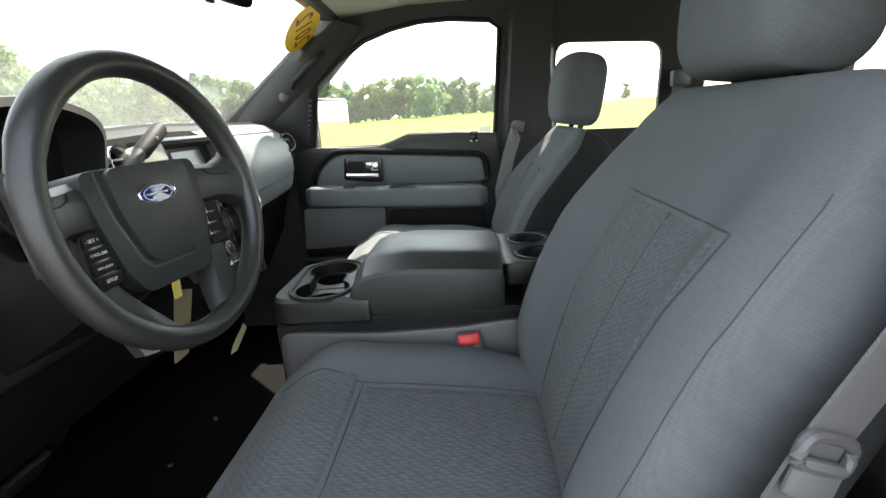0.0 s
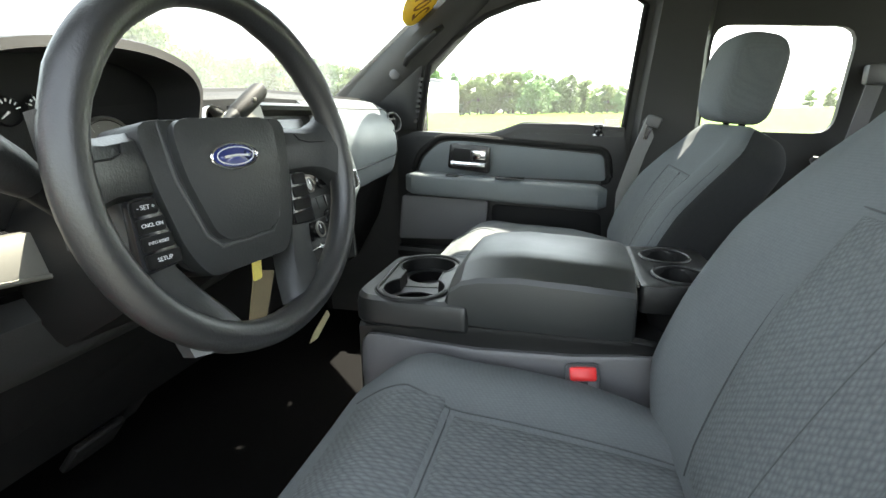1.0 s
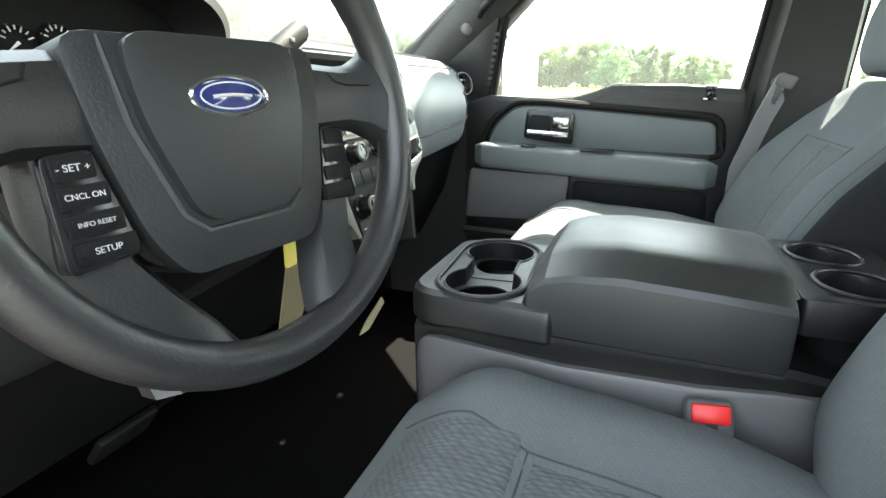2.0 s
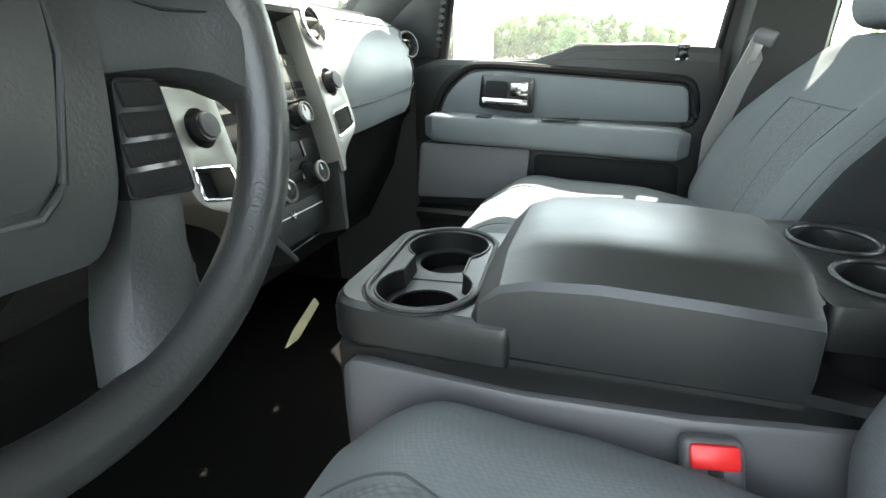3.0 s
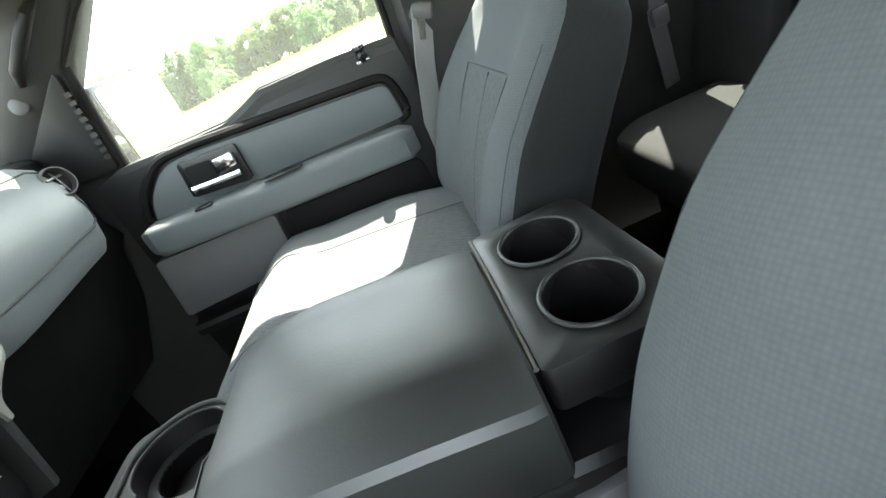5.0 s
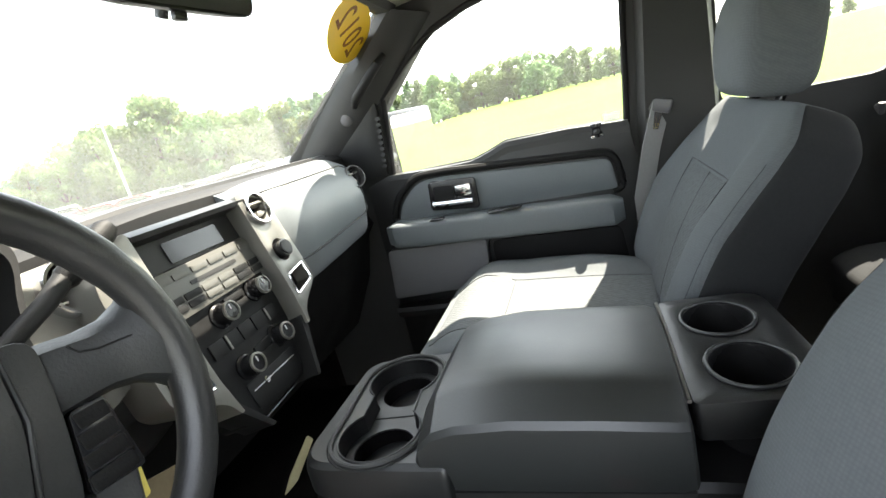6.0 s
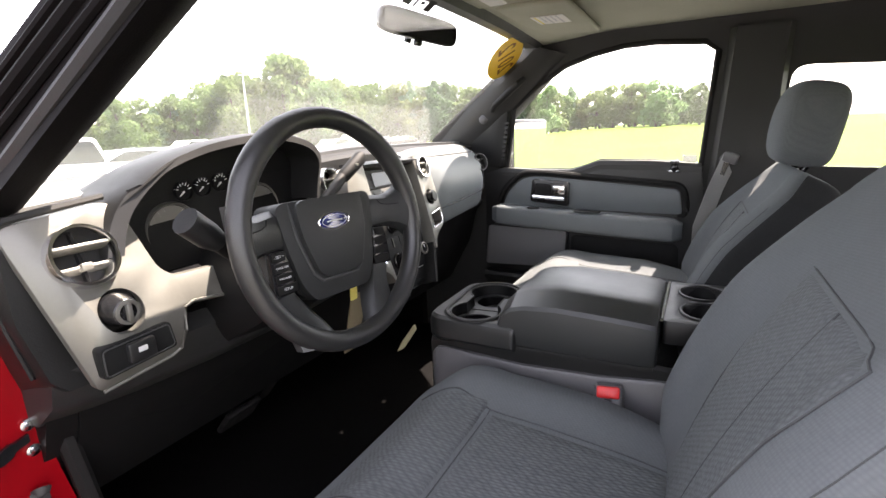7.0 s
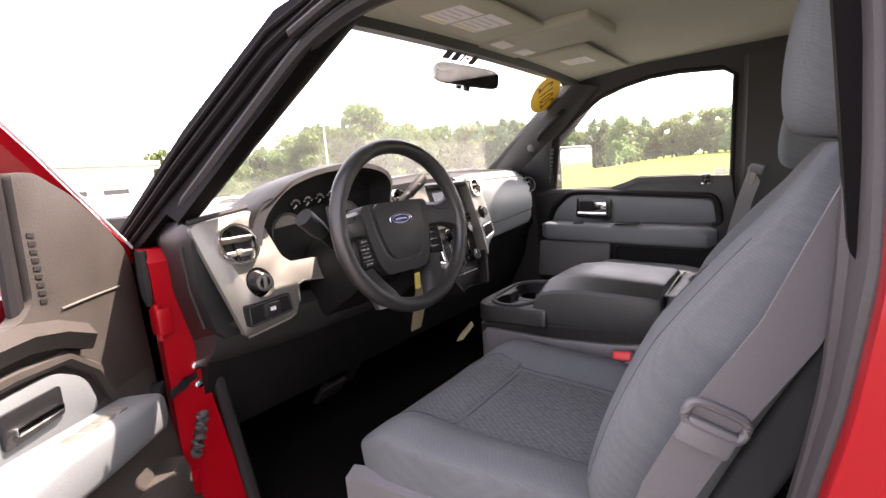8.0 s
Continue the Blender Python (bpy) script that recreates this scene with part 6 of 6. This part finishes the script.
# highlight along the red sash, painted as a white line
part("sash_seal", Tube([dd(s, z, -0.006) for s, z in ((-0.125, 1.276), (-0.06, 1.328), (0.02, 1.394), (0.16, 1.508), (0.30, 1.614), (0.45, 1.694), (0.70, 1.707))], 0.003, 6), "white_paint", ddoor)
dt = part("trim_panel", dplate(rounded([(-0.090, 0.66), (-0.095, 0.98), (-0.084, 1.10), (-0.080, 1.240), (-0.055, 1.295), (0.0, 1.350), (0.10, 1.425), (0.19, 1.468), (0.245, 1.468), (0.255, 1.235), (0.29, 1.205), (0.95, 1.205), (0.95, 0.66)], 0.015), -0.03, 0.035, 0.008), "door_tan", ddoor, "warm grey grained trim panel")
part("trim_split", Tube([dd(-0.010, 1.206, 0.006), dd(0.09, 1.206, 0.006), dd(0.19, 1.204, 0.006)], 0.0022, 6), "silver", dt)
part("belt_ledge", Loft([[dd(s, z, 0.0), dd(s, z + 0.004, 0.03), dd(s, z - 0.02, 0.045), dd(s, z - 0.05, 0.03), dd(s, z - 0.05, 0.0)] for s, z in ((0.16, 1.160), (0.24, 1.190), (0.32, 1.205), (0.9, 1.20))]), "door_tan", dt)
for i in range(9):
    z = 1.225 + i * 0.0155
    part("vent_slot", dplate([(0.222, z), (0.240, z + 0.002), (0.240, z + 0.010), (0.222, z + 0.008)], 0.006, 0.001, 0), "ink_recess", dt)
part("inset_panel", dplate(rounded([(0.15, 0.98), (0.18, 1.06), (0.26, 1.10), (0.9, 1.10), (0.9, 0.98)], 0.03), 0.006, 0.012, 0.005), "door_grey", ddoor, "pale grey inset panel")
part("inset_frame", Tube([dd(s, z, 0.012) for s, z in ((0.10, 0.98), (0.14, 1.06), (0.22, 1.115), (0.35, 1.125), (0.9, 1.12))], 0.012, 8), "door_tan", ddoor)
dar = part("armrest", Loft([[dd(s, 0.925 + 0.045 * sn * k + 0.03 * smooth(s, .06, .4), 0.055 + 0.055 * cs * k) for cs, sn in [(math.copysign(abs(math.cos(t)) ** 0.45, math.cos(t)), math.copysign(abs(math.sin(t)) ** 0.45, math.sin(t))) for t in [2 * math.pi * j / 24 for j in range(24)]]]
                            for s, k in ((0.058, 0.55), (0.065, 0.85), (0.085, 1.0), (0.2, 1.05), (0.4, 1.1), (0.8, 1.1))]), "door_grey", ddoor, "pale grey armrest with window switches")
for i in range(4):
    part("window_switch", Box(-0.014, 0.014, -0.012, 0.012, 0, 0.006, bev=0.003, m=frame_of(dd(0.19 + 0.045 * i, 0.979 + 0.004 * i, 0.07), DD, (0, 0, 1))), "silver", dar)
part("handle_bezel", dplate(rounded([(0.26, 1.02), (0.26, 1.075), (0.40, 1.08), (0.40, 1.02)], 0.008), 0.016, 0.008, 0.003), "plastic_gloss", ddoor)
part("handle_lever", dplate(rounded([(0.27, 1.032), (0.27, 1.045), (0.38, 1.05), (0.38, 1.035)], 0.004), 0.022, 0.010, 0.003), "chrome", ddoor, "chrome lever")
part("speaker_ring", Lathe(dd(-0.055, 0.918, 0.016), DN, [(0.024, 0.0), (0.024, 0.022), (0.018, 0.026), (0.014, 0.010), (0.001, 0.006)], n=24), "plastic_gloss", ddoor, "black round grommet")
part("lower_trim", Loft([[dd(e, z, -0.03), dd(e, z, o - 0.012), dd(e + 0.012, z, o), dd(e + 0.10, z, o + 0.004), dd(0.30, z, o + 0.006), dd(0.95, z, o + 0.006), dd(0.95, z, -0.03)] for z, e, o in
                         ((0.985, -0.094, 0.006), (0.93, -0.086, 0.016), (0.87, -0.070, 0.040), (0.80, -0.055, 0.070), (0.72, -0.045, 0.092), (0.62, -0.040, 0.105))]), "door_tan", ddoor, "swollen lower trim with a grained skin")
part("map_pocket", Loft([[dd(s, z, 0.05), dd(s, z, 0.118), dd(s, z - 0.03, 0.128), dd(s, 0.66, 0.128), dd(s, 0.66, 0.05)] for s, z in ((0.06, 0.80), (0.12, 0.79), (0.3, 0.78), (0.8, 0.77))]), "door_tan", ddoor, "warm grey lower map pocket")
MD = pose(-0.40, -1.07, 1.287, 0, 0, -14)
mdr = part("outside_mirror", Box(-0.08, 0.0, -0.070, 0.070, -0.094, 0.094, bev=0.025, seg=4, m=MD), "plastic_gloss", ddoor, "black outside mirror housing")
part("mirror_glass", plate(rounded([(-0.061, -0.082), (0.061, -0.082), (0.061, 0.082), (-0.061, 0.082)], 0.02), [], lambda a, b: MD @ V((0.001, a, b)), MD.to_3x3() @ V((0.002, 0, 0))), "mirror", mdr, "bright mirror glass")
dg = part("window_glass", dplate(rounded([(0.275, 1.235), (0.285, 1.44), (0.40, 1.53), (0.90, 1.57), (0.93, 1.235)], 0.02), -0.09, 0.003, 0), "glass", ddoor)
dg.visible_shadow = False

# ---- outside ----
S = 1.0  # true metres from here on
def ground_z(x, y):
    return 0.020 * max(0.0, y - 14) * smooth(60 + x, 20, 50) + 0.010 * max(0, -x - 48)


bm = bmesh.new()
xs_ = [-1500, -600, -300, -150, -90, -60, -40, -25, -14, -8, -3, 3, 10, 20, 40, 80, 150, 300, 600, 1500]
ys_ = [-1500, -500, -150, -60, -20, -6, -2, 2, 6, 9, 14, 22, 35, 50, 70, 90, 120, 180, 300, 600, 1500]
g = [[bm.verts.new((x, y, min(ground_z(x, y), 2.2) if max(abs(x), abs(y)) < 250 else 2.2 * (y > 0 or x < -40))) for y in ys_] for x in xs_]
for i in range(len(xs_) - 1):
    for j in range(len(ys_) - 1):
        bm.faces.new((g[i][j], g[i + 1][j], g[i + 1][j + 1], g[i][j + 1]))
solo("ground", bm, "grass", "bright mown grass field rising to a tree line", "grass", "structure", base=(0, 0, 0))
solo("road", sheet(lambda a, b: V((-46 + 60 * a, -40 + (40 + 3 + 30 * smooth(1 - a, 0.2, 0.75)) * b, 0.012)), 6, 6, (0, 0, 0.02)), "asphalt", "pale asphalt parking lot under the truck", "parking lot", "structure", base=(0, 0, 0.0))


def leaf_cloud(bm, centre, rad, n, size, rng):
    for _ in range(n):
        while True:
            d = V((rng.uniform(-1, 1), rng.uniform(-1, 1), rng.uniform(-1, 1)))
            if 0.2 < d.length < 1:
                break
        d = d.normalized() * (0.65 + 0.35 * rng.random())
        p = centre + V((d.x * rad.x, d.y * rad.y, d.z * rad.z))
        a = V((rng.uniform(-1, 1), rng.uniform(-1, 1), rng.uniform(-0.6, 0.6))).normalized()
        b = a.orthogonal().normalized()
        c = a.cross(b)
        s = size * rng.uniform(0.6, 1.4)
        vs = [bm.verts.new(p + b * s * q + c * s * w) for q, w in ((-1, -0.4), (0.2, -0.8), (1, 0.1), (0.1, 0.9))]
        bm.faces.new(vs)


def tree(kind, seed, H, name="tree", label="leafy green deciduous tree in full summer leaf"):
    rng = random.Random(seed)
    t = thing(name, (0, 0, 0), label, "tree", "tree line")
    lean = V((rng.uniform(-0.03, 0.03), rng.uniform(-0.03, 0.03), 1))
    bmt = Tube([lean * (H * 0.8 * k / 6) for k in range(7)], [H * 0.028 * (1 - k / 7.5) for k in range(7)], 8)
    crown = bmesh.new()
    if kind == "round":
        for k in range(17):
            z = H * rng.uniform(0.12, 0.88)
            w = H * 0.30 * math.sin(min(1, (z / H + 0.05) / 0.98) * math.pi) ** 0.5
            a = rng.uniform(0, 6.28)
            c = V((math.cos(a) * w * rng.uniform(0.2, 1), math.sin(a) * w * rng.uniform(0.2, 1), z))
            tube(bmt, [lean * (z * 0.6), (lean * z * 0.8 + c) / 2, c], [H * 0.010, H * 0.006, H * 0.002], 5)
            r = H * rng.uniform(0.10, 0.17)
            leaf_cloud(crown, c, V((r, r, r * 0.8)), 260, H * 0.020, rng)
    else:
        for k in range(16):
            f = k / 15
            z = H * (0.10 + 0.86 * f)
            w = H * 0.25 * (1 - f) ** 0.62 + 0.45
            for q in range(5 if f < 0.7 else 3):
                a = rng.uniform(0, 6.28)
                c = V((math.cos(a) * w * 0.65, math.sin(a) * w * 0.65, z))
                leaf_cloud(crown, c, V((w * 0.55, w * 0.55, H * 0.05)), 60, H * 0.018, rng)
    part("trunk", bmt, "bark", t)
    part("crown", crown, "leaf" if kind == "round" else "leaf2", t, angle=10)
    return t


protos = [tree("round", 3, 10.5), tree("round", 8, 9.0), tree("cone", 5, 9.5, label="dense green conifer tree"), tree("round", 21, 8.0), tree("cone", 9, 8.0, label="dense green conifer tree")]
rng = random.Random(77)
# the tree line stands on an arc; bearings run from the passenger's side towards the truck's front
spots = []
for i in range(96):
    a = -7 + 72 * i / 95 + rng.uniform(-0.3, 0.3)
    h = 0.88 * lerp_table(a, [-7, 0, 5, 18, 27, 32, 38, 44, 50, 56, 62, 66], [4.0, 6.3, 7.6, 8.6, 10.6, 11.5, 13, 16, 13, 9.5, 7.0, 5.0]) * rng.uniform(0.78, 1.08)
    d = 82 + rng.uniform(-4, 7)
    k = rng.choice((0, 1, 3, 0, 1, 3, 2, 4) if a < 30 else (0, 1, 3, 0, 1, 2))
    spots.append((-d * math.sin(radians(a)), d * math.cos(radians(a)), h / (10.5, 9.0, 9.5, 8.0, 8.0)[k], k))
spots += [(-19.5, 68, 0.40, 1), (-58, 27, 0.72, 0), (-62, 24, 0.6, 3), (-55, 31, 0.75, 1), (75, 190, 0.8, 3), (62, 200, 0.7, 1), (84, 198, 0.7, 0)]
first = {}
for x, y, s, k in spots:
    z = min(ground_z(x, y), 2.2) - 0.05
    m = pose(x, y, z, 0, 0, rng.uniform(0, 360))
    if k not in first:
        first[k] = 1
        protos[k].location, protos[k].rotation_euler, protos[k].scale = m.translation, m.to_euler(), (s, s, s)
    else:
        o = copy_thing(protos[k], m)
        o.scale = (s, s, s)


# parked vehicles
def vehicle(paint, label, pickup=False):
    v = thing("parked_truck" if pickup else "parked_car", (0, 0, 0), label, "pickup truck" if pickup else "car", "parked vehicles")
    L, W = (5.4, 1.9) if pickup else (4.5, 1.75)
    lo = [(-L / 2, 0.45), (-L / 2 + 0.05, 0.85), (-L / 2 + 1.15, 1.0), (L / 2 - 0.1, 1.02), (L / 2, 0.9), (L / 2, 0.42)]
    part("body", plate(rounded(lo, 0.12), [], lambda x, z: V((x, -W / 2, z + (0.12 if pickup else 0))), V((0, W, 0)), 0.06), paint, v)
    hi = [(-0.95, 1.0), (-0.35, 1.55), (0.75, 1.58), (0.95, 1.0)] if pickup else [(-1.0, 0.98), (-0.25, 1.42), (0.95, 1.42), (1.7, 0.98)]
    part("cabin", plate(rounded(hi, 0.12), [], lambda x, z: V((x, -W / 2 + 0.1, z + (0.16 if pickup else 0))), V((0, W - 0.2, 0)), 0.05), paint, v)
    hi2 = [(x * 0.93, 1.02 + (z - 1.0) * 0.82) for x, z in hi]
    part("side_glass", plate(rounded(hi2, 0.08), [], lambda x, z: V((x, -W / 2 + 0.09, z + (0.16 if pickup else 0))), V((0, W - 0.18, 0)), 0), "car_glass", v)
    for x in (-L * 0.31, L * 0.30):
        for q in (-1, 1):
            w = part("wheel", Lathe((x, q * (W / 2 - 0.16), 0.36), (0, q, 0), [(0.20, 0), (0.36, 0.0), (0.37, 0.05), (0.36, 0.18), (0.22, 0.19), (0.001, 0.17)], n=24), "rubber", v)
            part("rim", Lathe((x, q * (W / 2 - 0.16), 0.36), (0, q, 0), [(0.22, 0.185), (0.20, 0.195), (0.05, 0.185), (0.001, 0.19)], n=20), "silver_car", w)
    for q in (-0.6, 0.6):
        part("headlight", Box(-L / 2 - 0.01, -L / 2 + 0.08, q - 0.16, q + 0.16, 0.70, 0.84, bev=0.02), "label", v)
    part("bumper", Box(-L / 2 - 0.08, -L / 2 + 0.12, -W / 2 + 0.05, W / 2 - 0.05, 0.38, 0.56, bev=0.03), "chrome" if pickup else paint, v)
    return v


cars = [vehicle("white_paint", "white parked pickup truck on the lot", True), vehicle("red", "red parked car on the lot"), vehicle("silver_car", "silver parked car on the lot"), vehicle("dark_car", "dark parked car on the lot")]
lot = []
for a, d, r, k in [(69, 13, 75, 0), (62, 17, 80, 2), (57.5, 22, 85, 2), (54, 23, 84, 1), (50.5, 24, 86, 1), (47, 25, 90, 3), (60, 30, 80, 3), (55, 33, 82, 0), (51, 34, 86, 2), (40, 38, 95, 2), (37.5, 40, 95, 0), (35, 41, 98, 2), (32, 43, 100, 3), (66, 24, 70, 0), (72, 18, 72, 3)]:
    lot.append((-d * math.sin(radians(a)), d * math.cos(radians(a)), r, k))
lot += [(-12.4, 3.4, 163, 0), (-15.2, 1.2, 165, 2), (-17.0, 7.2, 168, 0), (-18.5, 4.6, 172, 2)]
used = set()
for x, y, r, k in lot:
    m = pose(x, y, 0.03, 0, 0, r)
    if k in used:
        copy_thing(cars[k], m)
    else:
        used.add(k)
        cars[k].matrix_basis = m
office = thing("lot_building", (-40, 12, 0), "low white commercial building beyond the parking lot", "building")
part("wall", Box(-52, -38, 4, 16.5, 0, 4.2, bev=0.05), "siding", office)
part("roof", Box(-52.4, -37.6, 3.6, 16.9, 4.2, 4.5, bev=0.05), "label", office, "white flat roof edge")
for y in (6.0, 8.6, 11.2, 13.8):
    part("window", Box(-38.06, -37.95, y - 0.8, y + 0.8, 1.0, 2.6), "car_glass", office)
PX, PY = -33.0, 29.0
pole = thing("light_pole", (PX, PY, 0), "slim grey metal light pole on the lot", "light pole")
part("shaft", Tube([V((PX, PY, 0)), V((PX, PY, 6.8))], [0.11, 0.07], 10), "galv", pole)
part("lamp_head", Box(PX - 0.3, PX + 0.3, PY - 0.2, PY + 0.2, 6.75, 6.88, bev=0.04), "galv", pole)
hs_ = thing("house", (-30, 88, 0.8), "low pale house with a grey roof behind the field", "house")
part("wall", Box(-37, -25, 86, 92, 0.6, 3.6), "siding", hs_)
part("roof", plate([(85.2, 3.5), (89, 5.4), (92.8, 3.5)], [], lambda y, z: V((-37.6, y, z)), V((13.2, 0, 0))), "shingle", hs_)
for x in (-35, -31, -28):
    w = part("window", Box(x - 0.5, x + 0.5, 85.93, 86.05, 1.7, 2.8), "car_glass", hs_)
